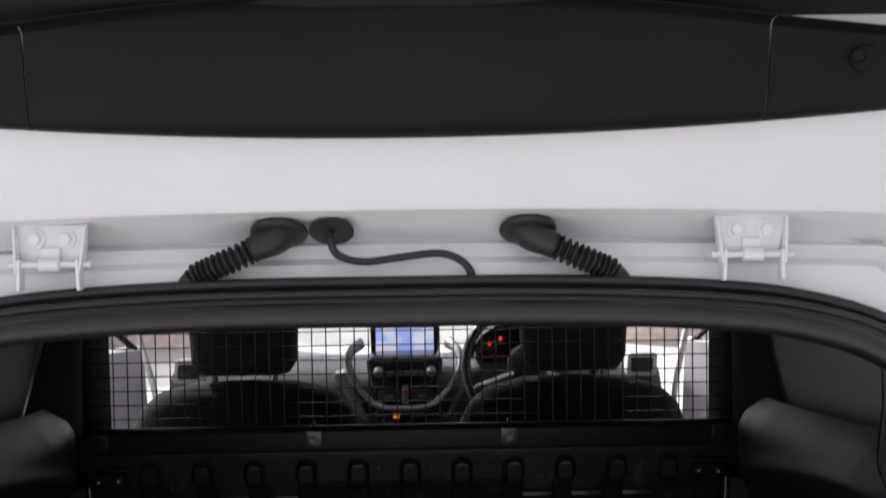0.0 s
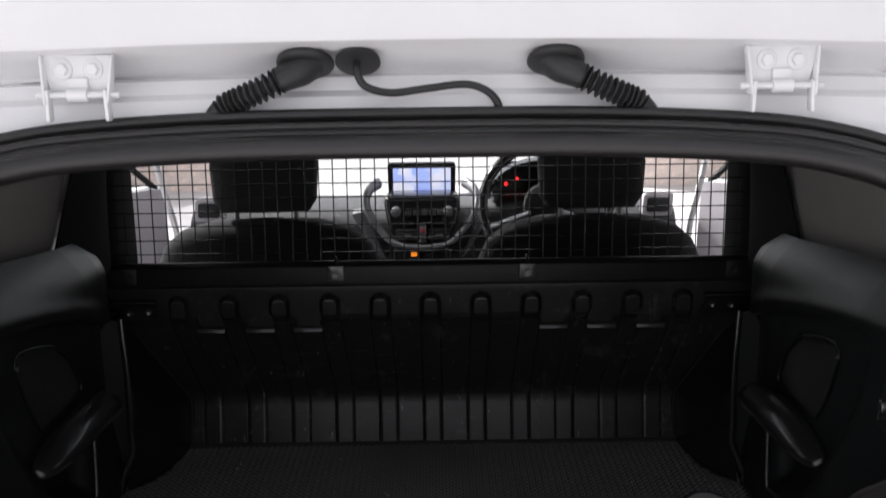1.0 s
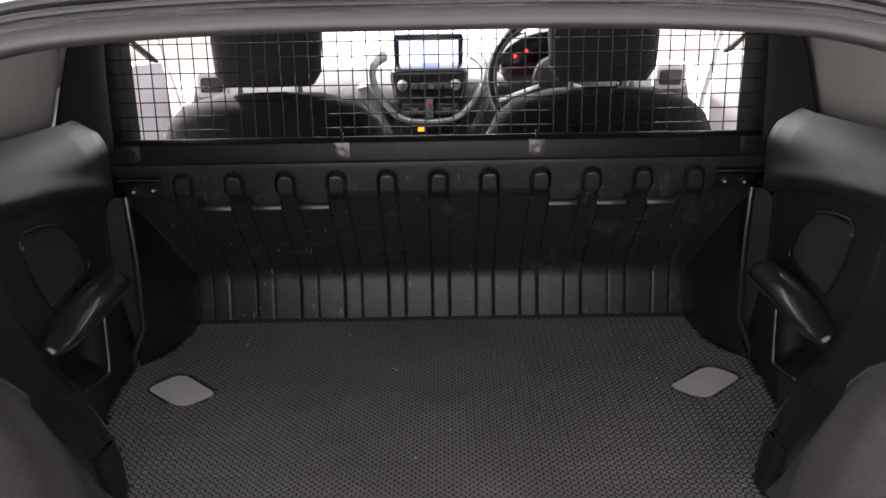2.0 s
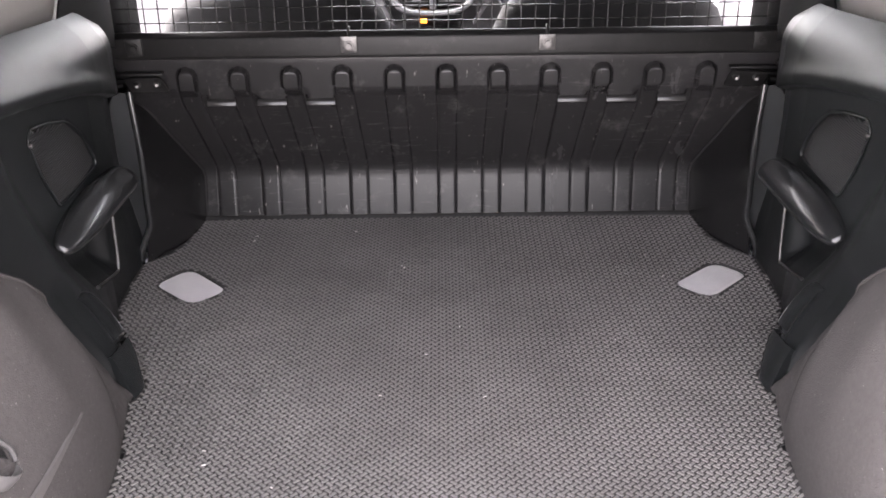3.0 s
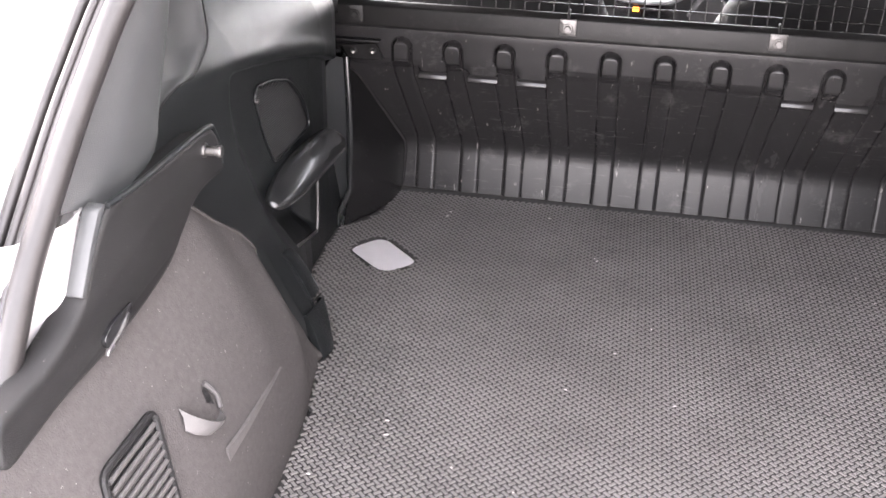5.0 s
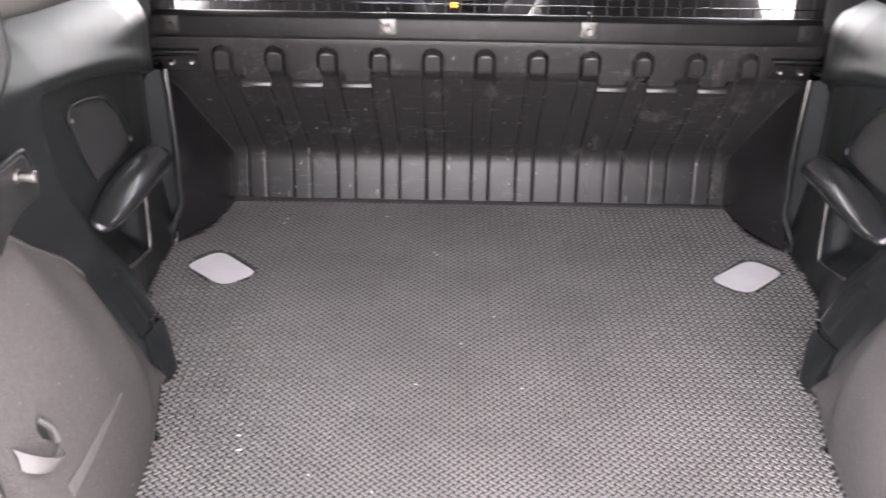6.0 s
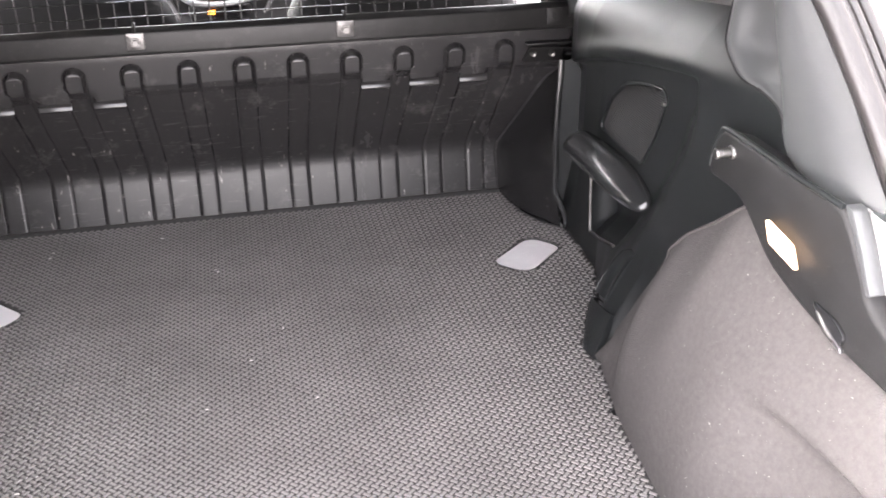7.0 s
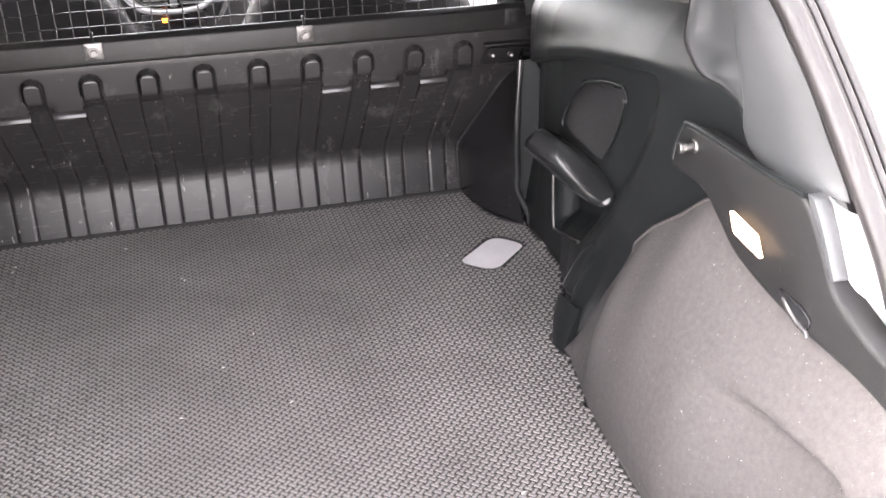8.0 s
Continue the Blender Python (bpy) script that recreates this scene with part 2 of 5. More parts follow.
def rod(a, b, r, n=16, bevel=0.0):
    """A cylinder from a to b, with its rims eased."""
    a, b = Vector(a), Vector(b)
    e = min(bevel, (b - a).length * 0.4)
    d = (b - a).normalized()
    if not e:
        return tube([a, b], r, n)
    pts = [a, a + d * e, b - d * e, b]
    radii = [r - e, r, r, r - e]
    return sweep(pts, lambda k, m: circle(radii[k], n))


def rounded(outline, r, steps=4):
    """A 2D polygon with its corners rounded."""
    out, n = [], len(outline)
    for k in range(n):
        p, a, b = Vector(outline[k]), Vector(outline[k - 1]), Vector(outline[(k + 1) % n])
        ra = min(r, (a - p).length * 0.45, (b - p).length * 0.45)
        s, e = p + (a - p).normalized() * ra, p + (b - p).normalized() * ra
        for i in range(steps + 1):
            f = i / steps
            out.append((s * (1 - f) + p * f) * (1 - f) + (p * (1 - f) + e * f) * f)
    return out


def slab(outline, axis, lo, hi, bevel=0.0, steps=2):
    """A flat outline given depth from lo to hi along an axis; its two coordinates are the other axes in order."""
    n = "xyz".index(axis)

    def at(p, d):
        q = list(p)
        q.insert(n, d)
        return Vector(q)
    bm = bmesh.new()
    low, high = [bm.verts.new(at(p, lo)) for p in outline], [bm.verts.new(at(p, hi)) for p in outline]
    f0, f1 = bm.faces.new(low), bm.faces.new(high)
    for k in range(len(low)):
        j = (k + 1) % len(low)
        bm.faces.new((low[k], low[j], high[j], high[k]))
    bmesh.ops.recalc_face_normals(bm, faces=bm.faces)
    if bevel:
        bmesh.ops.bevel(bm, geom=list({*f0.edges, *f1.edges}), offset=bevel, segments=steps, affect="EDGES", profile=0.5, clamp_overlap=True)
    return bm


def mirrored(bm, side):
    """The mesh of the right hand side, turned over for the left one."""
    if side < 0:
        for v in bm.verts:
            v.co.x = -v.co.x
        bmesh.ops.reverse_faces(bm, faces=bm.faces)
    return bm


def table(x, xs, ys):
    return float(np.interp(x, xs, ys))


def ease(a, b, x):
    f = min(max((x - a) / (b - a), 0), 1)
    return f * f * (3 - 2 * f)


def inside(p, poly):
    """Signed distance of a point to a polygon, below nought inside."""
    x, y = p
    d, within, n = 1e9, False, len(poly)
    for k in range(n):
        ax, ay = poly[k]
        bx, by = poly[k - 1]
        ex, ey = bx - ax, by - ay
        f = min(max(((x - ax) * ex + (y - ay) * ey) / (ex * ex + ey * ey), 0), 1)
        d = min(d, math.hypot(x - ax - ex * f, y - ay - ey * f))
        if (ay > y) != (by > y) and x < (bx - ax) * (y - ay) / (by - ay) + ax:
            within = not within
    return -d if within else d


def bolt(x, y, z, r, d, parent, mat=None, normal="y"):
    """A hexagon bolt head on its washer, standing off towards the rear."""
    bm = joined(rod((x, y, z), (x, y - d * 0.35, z), r * 1.45, 18, 0.0006), rod((x, y - d * 0.3, z), (x, y - d, z), r, 6, 0.0008))
    return part("bolt", bm, mat or ZINC, parent, "zinc bolt head", angle=25)


# ---- ground and body shell ----
ground = part("ground", box(-60, 60, -60, 60, -0.78, -0.68), CONCRETE)
tagged(ground, "pale concrete yard under an overcast sky", "ground", kind="structure")

pan = part("load_floor", box(-0.70, 0.70, -0.10, 1.36, -0.030, -0.0042, 0.002), FLOOR_WHITE)
tagged(pan, "white painted steel load floor under the rubber mat", "floor", kind="structure")
front_pan = part("front_floor", box(-0.72, 0.72, 1.36, 2.75, -0.36, -0.32), HEADLINER)
tagged(front_pan, "dark carpeted cab floor", "floor", kind="structure")
rear_valance = part("rear_valance", slab(rounded([(-0.16, -0.02), (-0.10, 0.002), (-0.10, -0.6), (-0.22, -0.6), (-0.22, -0.12)], 0.02), "x", -0.74, 0.74, 0.006), WHITE)
tagged(rear_valance, "white painted rear valance below the load opening", "bumper", kind="structure")

roof = part("roof", skin([curve([(-0.70, y, z - 0.10), (-0.45, y, z), (0, y, z + 0.015), (0.45, y, z), (0.70, y, z - 0.10)], 17) for y, z in ((0.40, 0.855), (0.8, 0.90), (1.4, 0.92), (1.9, 0.89))], 0.02), WHITE)
tagged(roof, "white painted steel roof", "roof", kind="structure")
lining = part("ceiling", skin([curve([(-0.68, y, z - 0.09), (-0.45, y, z), (0, y, z + 0.012), (0.45, y, z), (0.68, y, z - 0.09)], 17) for y, z in ((0.39, 0.785), (0.8, 0.80), (1.4, 0.84), (1.9, 0.83))], 0.012), HEADLINER)
tagged(lining, "dark felt headliner above the load bay", "ceiling", kind="structure")


def shell(side):
    """The outer side of the body: rear quarter, sill and the thick pillar before the door."""
    name = "wall_right" if side > 0 else "wall_left"
    bm = joined(box(0.70, 0.76, 0.02, 1.42, -0.62, 0.56, 0.004), box(0.69, 0.75, 0.30, 1.42, 0.56, 0.80, 0.004), box(0.66, 0.74, 1.36, 2.75, -0.62, -0.30, 0.004))
    w = part(name, mirrored(bm, side), WHITE)
    tagged(w, "white painted body side with a closed rear quarter", "wall", kind="structure")
    pane = slab(rounded([(0.44, 0.56), (0.72, 0.535), (1.00, 0.505), (1.115, 0.66), (1.15, 0.79), (0.44, 0.79)], 0.03), "x", 0.672, 0.684, 0.002)
    b = part("window_blank", mirrored(pane, side), BLANK, w, "matt grey panel where a rear side window would be")
    rear, fore = curve([(0.666, 0.985, 0.500), (0.664, 1.04, 0.57), (0.660, 1.10, 0.65), (0.64, 1.15, 0.80)], 12), curve([(0.648, 1.215, 0.40), (0.650, 1.225, 0.52), (0.645, 1.235, 0.65), (0.62, 1.25, 0.80)], 12)
    cover = [[a.lerp(c, f) + Vector((-0.014 * math.sin(math.pi * f) ** 0.8, 0, 0)) for f in np.linspace(0, 1, 14)] for a, c in zip(rear, fore)]
    pillar = part("pillar_trim", mirrored(skin(cover, 0.005), side), LINING, w, "soft black pillar cover behind the cab", angle=70)
    post = part("door_pillar", mirrored(box(0.650, 0.735, 1.28, 1.43, -0.3, 0.84, 0.02, 3), side), LINING, w, "black trimmed door pillar")
    return w


for s in (1, -1):
    shell(s)


# ---- rubber mat ----
EDGE = [(0, 0.47), (0.25, 0.474), (0.36, 0.478), (0.452, 0.4855), (0.458, 0.4770), (0.470, 0.4770), (0.476, 0.4890), (0.575, 0.508), (0.595, 0.516), (0.605, 0.503), (0.64, 0.498), (0.662, 0.506), (0.668, 0.528), (0.76, 0.568), (0.83, 0.594), (0.9, 0.615), (1, 0.617), (1.065, 0.614), (1.085, 0.606), (1.125, 0.57), (1.18, 0.548), (1.24, 0.542), (1.292, 0.544), (1.302, 0.534)]
OUTLINE = [(x, y) for y, x in EDGE] + [(-x, y) for y, x in reversed(EDGE)]
GROW = 1.29
SIGN = {1: [(0.441, 0.972), (0.489, 0.926), (0.566, 1.000), (0.524, 1.046)], -1: [(-0.555, 0.990), (-0.482, 0.922), (-0.436, 0.968), (-0.511, 1.044)]}


def grown(poly):
    c = Vector((sum(p[0] for p in poly) / 4, sum(p[1] for p in poly) / 4))
    return [tuple(c + (Vector(p) - c) * GROW) for p in poly]


HOLES = [rounded(grown(SIGN[s]), 0.032, 6) for s in (1, -1)]


def rubber_mat():
    mat_thing = thing("rubber_mat", "black basket-weave rubber load mat with two cut-outs", "mat")
    bm = bmesh.new()
    loops = [[Vector((*p, 0)) for p in OUTLINE]] + [[Vector((*p, 0)) for p in h] for h in HOLES]
    edges = []
    for loop in loops:
        vs = [bm.verts.new(p) for p in loop]
        edges += [bm.edges.new((vs[k - 1], vs[k])) for k in range(len(vs))]
    bmesh.ops.triangle_fill(bm, edges=edges, use_beauty=True)
    for f in [f for f in bm.faces if any(inside(f.calc_center_median().xy, h) < 0 for h in HOLES)]:
        bm.faces.remove(f)
    top = bm.faces[:]
    bmesh.ops.recalc_face_normals(bm, faces=top)
    got = bmesh.ops.extrude_face_region(bm, geom=top)
    for v in got["geom"]:
        if isinstance(v, bmesh.types.BMVert):
            v.co.z -= 0.0040
    bmesh.ops.recalc_face_normals(bm, faces=bm.faces)
    part("sheet", bm, RUBBER, mat_thing, "rubber sheet, shade between the blocks put into its colour", smooth=False)
    rim = []
    for loop in loops:
        pts = [Vector((p.x, p.y, 0.0006)) for p in loop]
        rim.append(sweep(pts + [pts[0]], lambda k, m: circle(0.0010, 6), up=(0, 0, 1), caps=False))
    part("rim", joined(*rim), RUBBER, mat_thing)
    curl = [Vector((x, 1.2945 - 0.004 * (x / 0.53) ** 8, 0.0035)) for x in np.linspace(-0.531, 0.531, 40)]
    part("curled_edge", sweep(curl, lambda k, n: [(0.009, -0.004), (0.006, 0.0), (0.0, 0.0025), (-0.004, 0.0030), (-0.0065, 0.001), (-0.006, -0.004)], up=(0, 0, 1)), RUBBER, mat_thing, "mat edge curling up at the bulkhead", angle=60)
    for s in (1, -1):
        # Added black sheets: the dark gap at each mat notch, given as colour.
        part("notch_dark", mirrored(box(0.488, 0.55, 0.585, 0.70, -0.0040, -0.0018), s), LINING, mat_thing, "black sheet added for the dark gap at the notch")
        part("notch_dark", mirrored(box(0.46, 0.50, 0.44, 0.49, -0.0040, -0.0018), s), LINING, mat_thing, "black sheet added for the dark gap at the notch")
    # the weave: two leanings of small raised blocks, column by column
    rng = np.random.default_rng(4)
    col, row = 0.00665, 0.0140
    verts, faces = [], []
    half, wide, high = 0.0055, 0.0024, 0.0016
    for i in range(-92, 93):
        x = i * col
        lean = math.radians(43 if i % 2 else -43)
        c, s = math.cos(lean), math.sin(lean)
        for j in range(0, 94):
            y = 0.004 + (j + (0.5 if i % 2 else 0.0)) * row
            limit = table(y, [e[0] for e in EDGE], [e[1] for e in EDGE]) - 0.0048
            if abs(x) > limit or y > 1.295:
                continue
            if abs(y - 0.985) < 0.11 and 0.40 < abs(x) < 0.60 and inside((x, y), HOLES[0 if x > 0 else 1]) < 0.0018:
                continue
            h = high * (1 + 0.12 * rng.standard_normal())
            k0 = len(verts)
            for e, z in ((1.0, 0.0002), (0.74, h)):
                w = wide * (1.0 if e == 1.0 else 0.74)
                l = half * (1.0 if e == 1.0 else 0.84)
                for a, b in ((-l, -w), (l, -w), (l, w), (-l, w)):
                    verts.append((x + a * c - b * s, y + a * s + b * c, z))
            faces.append((k0 + 4, k0 + 5, k0 + 6, k0 + 7))
            for q in range(4):
                r = (q + 1) % 4
                faces.append((k0 + q, k0 + r, k0 + 4 + r, k0 + 4 + q))
    me = bpy.data.meshes.new("weave")
    me.from_pydata(verts, [], faces)
    w = linked("weave", me, WEAVE, mat_thing, "raised woven rubber blocks", smooth=False)
    tagged(w, kind="stuff")
    return mat_thing


rubber_mat()


def lint():
    """A few pale crumbs and threads lying on the mat."""
    rng = random.Random(11)
    verts, faces = [], []
    for k in range(26):
        x, y = rng.uniform(-0.44, 0.44), rng.uniform(0.10, 1.22)
        a, l, w = rng.uniform(0, 3.14), rng.uniform(0.0012, 0.0040), rng.uniform(0.0006, 0.0012)
        c, d, n = math.cos(a), math.sin(a), len(verts)
        for z, f in ((0.0012, 1.0), (0.0024, 0.7)):
            verts += [(x + (p * c - q * d) * f, y + (p * d + q * c) * f, z) for p, q in ((-l, -w), (l, -w), (l, w), (-l, w))]
        faces.append((n + 4, n + 5, n + 6, n + 7))
        faces += [(n + q, n + (q + 1) % 4, n + 4 + (q + 1) % 4, n + 4 + q) for q in range(4)]
    me = bpy.data.meshes.new("lint")
    me.from_pydata(verts, [], faces)
    return tagged(linked("lint", me, LINT, smooth=False), "small pale crumbs of lint on the rubber mat", "lint", kind="stuff")


LINT = material("pale_lint", (0.55, 0.52, 0.50), 0.9, stains=0.3, stain_size=30)
lint()


# ---- bulkhead ----
RIBS = [0.1028 * k for k in range(-5, 6)]
BACK_Z = [-0.01, 0.0, 0.092, 0.106, 0.118, 0.134, 0.298, 0.310, 0.320, 0.375, 0.440]
BACK_Y = [1.2945, 1.296, 1.3142, 1.3155, 1.3140, 1.3070, 1.2270, 1.2195, 1.2165, 1.2115, 1.210]


LEDGES = ((0.222, 0.281), (0.319, 0.379), (0.421, 0.479))


def rib_spread(z):
    """How far the ribs draw together towards the floor."""
    return 1.0 - 0.066 * min(max((0.285 - z) / 0.175, 0.0), 1.0)


def bulkhead_depth(x, z):
    """How far forward the moulded panel stands at a place."""
    y = table(z, BACK_Z, BACK_Y)
    spread = rib_spread(z)
    for r in RIBS:
        xr = r * spread
        d = abs(x - xr)
        if d > 0.035:
            continue
        half = 0.0180
        over = math.hypot(d, z - 0.344) - half if z > 0.344 else d - half
        proud = ease(0.0018, -0.0050, over)
        fade = 0.15 + 0.85 * ease(0.300, 0.324, z)
        y -= (0.0105 - 0.0040 * ease(0.351, 0.363, z)) * proud * fade
        y += (0.0022 + 0.0012 * ease(0.300, 0.324, z)) * math.exp(-((over - 0.0024) / 0.0012) ** 2)
    for x0, x1 in LEDGES:
        y += (1.2165 + 0.091 * (0.32 - z) - y) * ease(x0, x0 + 0.005, abs(x)) * ease(x1, x1 - 0.005, abs(x)) * ease(0.2855, 0.2900, z) * ease(0.326, 0.318, z)
    return y


def bulkhead():
    b = thing("bulkhead", "scuffed black moulded half bulkhead with a wire mesh screen", "bulkhead")
    # columns close together along the rims of the ribs, wider between them
    columns = sorted({round(float(r + o), 6) for r in RIBS for o in np.concatenate([np.arange(-0.0255, -0.0085, 0.0007), np.linspace(-0.008, 0.008, 5), np.arange(0.0088, 0.0256, 0.0007)])} | {round(float(r + 0.0514 + o), 6) for r in RIBS[:-1] for o in np.linspace(-0.022, 0.022, 10)} | {-0.545, 0.545})
    rows = []
    for z in np.concatenate([np.linspace(-0.004, 0.268, 62), np.linspace(0.270, 0.372, 92), np.linspace(0.376, 0.394, 5)]):
        edge = table(z, [0, 0.106, 0.27, 0.30, 0.40], [0.533, 0.528, 0.612, 0.640, 0.655])
        wide = 0.545 * rib_spread(z)
        side = [wide + (edge - wide) * f for f in np.linspace(0, 1, 9)[1:]]
        rows.append([Vector((x, bulkhead_depth(x, z), z)) for x in [-x for x in reversed(side)] + [c * rib_spread(z) for c in columns] + side])
    part("panel", skin(rows), ABS, b, "scuffed black moulded plastic panel", angle=60)
    part("backing", joined(box(-0.66, 0.66, 1.330, 1.345, -0.36, 0.384, 0.002), box(-0.64, 0.64, 1.235, 1.330, 0.36, 0.385, 0.002)), STEEL, b)
    for s in (1, -1):
        inner = bent([(0.533, 1.303, -0.004), (0.527, 1.311, 0.106), (0.612, 1.245, 0.270), (0.640, 1.222, 0.300), (0.645, 1.216, 0.345)], 24)
        outer = curve([(0.607, 1.088, -0.004), (0.594, 1.098, 0.10), (0.590, 1.102, 0.20), (0.592, 1.104, 0.30), (0.594, 1.106, 0.345)], 24)
        sheet = [[a.lerp(c, f) + Vector((-0.030, -0.012, 0)) * 0.6 * math.sin(math.pi * f) * ease(0.20, 0.0, a.z) for f in np.linspace(0, 1, 10)] for a, c in zip(inner, outer)]
        part("wing", mirrored(skin(sheet, 0.003), s), WING, b, "smooth plastic side wing, shade put into its dark colour", angle=60)
        bead = [p + Vector((-0.002, -0.0025, 0)) for p in inner if p.z < 0.30]
        part("crease", mirrored(sweep(bead, lambda k, n: circle(0.0045, 10)), s), ABS, b, "moulded crease between panel and wing", angle=80)
        strip = curve([(0.612, 1.086, -0.004), (0.612, 1.088, 0.020), (0.590, 1.098, 0.075), (0.590, 1.100, 0.12), (0.588, 1.102, 0.22), (0.593, 1.104, 0.350)], 30)
        part("flange", mirrored(sweep(strip, lambda k, n: [(0.004 + a * 1.25, b * 0.9) for a, b in circle(0.0052, 12)], up=(0, -1, 0)), s), PAD, b, "rounded edge flange", angle=60)
        plate_bm = slab(rounded([(0.548, 0.318), (0.655, 0.318), (0.668, 0.345), (0.560, 0.352)], 0.006), "y", 1.197, 1.203, 0.001)
        for v in plate_bm.verts:
            v.co.y -= 0.40 * (v.co.z - 0.335)
        plate = part("end_plate", mirrored(plate_bm, s), STEEL, b, "black steel end plate", angle=20)
        part("fold", mirrored(box(0.556, 0.668, 1.196, 1.236, 0.3535, 0.3575, 0.001), s), STEEL, plate, "folded upper edge")
        for x, z in ((0.568, 0.338), (0.607, 0.336)):
            part("bolt", mirrored(joined(rod((x, 1.197, z), (x, 1.192, z), 0.0070, 14, 0.001), rod((x, 1.192, z), (x - 0.005, 1.172, z + 0.003), 0.0040, 10, 0.001)), s), BRACKET, plate, "worn zinc bolt")
        part("rod", mirrored(rod((0.632, 1.185, 0.336), (0.690, 1.150, 0.338), 0.0055, 12, 0.001), s), STEEL, b, "black locating rod")
        for x0, x1 in LEDGES:
            lip = slab(rounded([(1.2085, 0.2860), (1.2112, 0.2940), (1.2180, 0.2975), (1.2260, 0.2975), (1.2260, 0.2840), (1.2130, 0.2815)], 0.002), "x", x0, x1, 0.002)
            part("ledge", mirrored(lip, s), GLOSS, b, "small shiny moulded ledge")
        part("mesh_post", mirrored(tube([(0.652, 1.222, 0.40), (0.652, 1.228, 0.60), (0.625, 1.240, 0.80)], 0.007, 10, 12), s), STEEL, b, "black steel mesh upright")
    beam = slab(rounded([(1.206, 0.385), (1.206, 0.424), (1.222, 0.432), (1.240, 0.428), (1.240, 0.380), (1.212, 0.380)], 0.004, 3), "x", -0.664, 0.664, 0.001)
    part("cross_beam", beam, STEEL, b, "black painted steel cross beam")
    for x in (-0.189, 0.196):
        plate = part("bracket", slab(rounded([(x - 0.016, 0.394), (x + 0.016, 0.394), (x + 0.016, 0.425), (x - 0.016, 0.425)], 0.003), "y", 1.1995, 1.205, 0.001), BRACKET, b, "square zinc mesh bracket")
        bolt(x, 1.200, 0.408, 0.0065, 0.007, plate, BRACKET)
        part("tab", tube([(x, 1.204, 0.424), (x, 1.212, 0.436), (x, 1.222, 0.438)], 0.003, 8, 8), STEEL, plate)
    for x in (-0.605, 0.612):
        plate = part("bracket", slab(rounded([(x - 0.016, 0.392), (x + 0.016, 0.392), (x + 0.016, 0.425), (x - 0.016, 0.425)], 0.003), "y", 1.1995, 1.205, 0.001), STEEL, b, "black end bracket")
        bolt(x, 1.200, 0.407, 0.0065, 0.006, plate, STEEL)
    # the mesh: welded upright and level wires
    up_wire = bpy.data.meshes.new("wire")
    bm = tube([(0, 0, 0), (0, 0.006, 0.18), (0, 0.018, 0.385)], 0.0013, 6)
    bm.to_mesh(up_wire)
    bm.free()
    up_wire.materials.append(STEEL)
    side_wire = bpy.data.meshes.new("level_wire")
    bm = tube([(-0.64, 0, 0), (0.64, 0, 0)], 0.0013, 6)
    bm.to_mesh(side_wire)
    bm.free()
    side_wire.materials.append(LIT_WIRE)
    for k in range(-22, 23):
        w = new("wire", up_wire)
        w.parent, w.location = b, (0.0280 * k + 0.005, 1.2215, 0.432)
    for k in range(14):
        w = new("level_wire", side_wire)
        w.parent, w.location = b, (0, 1.2190 + 0.018 * (k / 13) ** 1.4, 0.4225 + 0.0280 * (k + 1))
    return b


bulkhead()


# ---- side trims ----
GRILLE = [(0.938, 0.281), (0.904, 0.335), (0.843, 0.383), (0.762, 0.407), (0.696, 0.418), (0.681, 0.405), (0.710, 0.333), (0.752, 0.274), (0.770, 0.269), (0.934, 0.268)]
POCKET = [(0.975, 0.160), (0.953, 0.066), (0.930, 0.060), (0.784, 0.104), (0.722, 0.192), (0.800, 0.205)]


HOLLOW_Z, HOLLOW_Y = [-0.2, 0.03, 0.105, 0.196, 0.285, 0.371, 0.447, 0.50], [0.80, 0.76, 0.735, 0.690, 0.632, 0.580, 0.556, 0.552]


def quarter_top(y):
    """The upper edge of the quarter trim: the joint of the pillar cover, then the sill of the blanked window."""
    return table(y, [0.20, 0.264, 0.298, 0.323, 0.346, 0.388, 0.424, 0.453, 0.478, 0.50, 0.56, 0.67, 0.95, 1.14], [0.462, 0.465, 0.477, 0.510, 0.519, 0.525, 0.524, 0.535, 0.560, 0.584, 0.575, 0.558, 0.524, 0.503])


def quarter_x(y, z):
    """How far out the quarter trim stands (right hand side): a proud skin, and the hollow that holds grille and armrest."""
    foot = table(y, [0.36, 0.58, 0.62, 0.66, 0.76, 0.83, 0.90, 1.0, 1.14], [0.60, 0.56, 0.520, 0.518, 0.568, 0.594, 0.612, 0.616, 0.616])
    wall = table(y, [0.2, 0.5, 0.7, 0.95, 1.05, 1.14], [0.602, 0.598, 0.597, 0.598, 0.606, 0.626])
    line = table(y, [0.40, 0.554, 0.627, 0.751, 0.888, 0.99, 1.10], [0.492, 0.482, 0.470, 0.446, 0.414, 0.384, 0.345])
    rim = table(z, HOLLOW_Z, HOLLOW_Y)
    wide = 0.012 + 0.020 * ease(0.01, 0.08, line - z)
    hollow = 0.022 * ease(line + 0.002, line - 0.007, z) * ease(rim - wide, rim + wide, y)
    x = foot + (wall + hollow - foot) * ease(0.0, 0.22, z)
    x -= 0.008 * math.exp(-((z - line - 0.016) / 0.018) ** 2) * ease(0.42, 0.58, y) * ease(1.12, 1.0, y)
    crest = table(y, [0.40, 0.56, 0.67, 0.95, 1.14], [0.584, 0.575, 0.558, 0.524, 0.503])
    x += 0.080 * ease(crest - 0.080, crest + 0.055, z) ** 1.25
    x += 0.005 * ease(0.003, -0.002, inside((y, z), GRILLE))
    hole = inside((y, z), POCKET)
    x += 0.034 * ease(0.003, -0.045, hole) + 0.006 * ease(0.003, -0.003, hole)
    return x


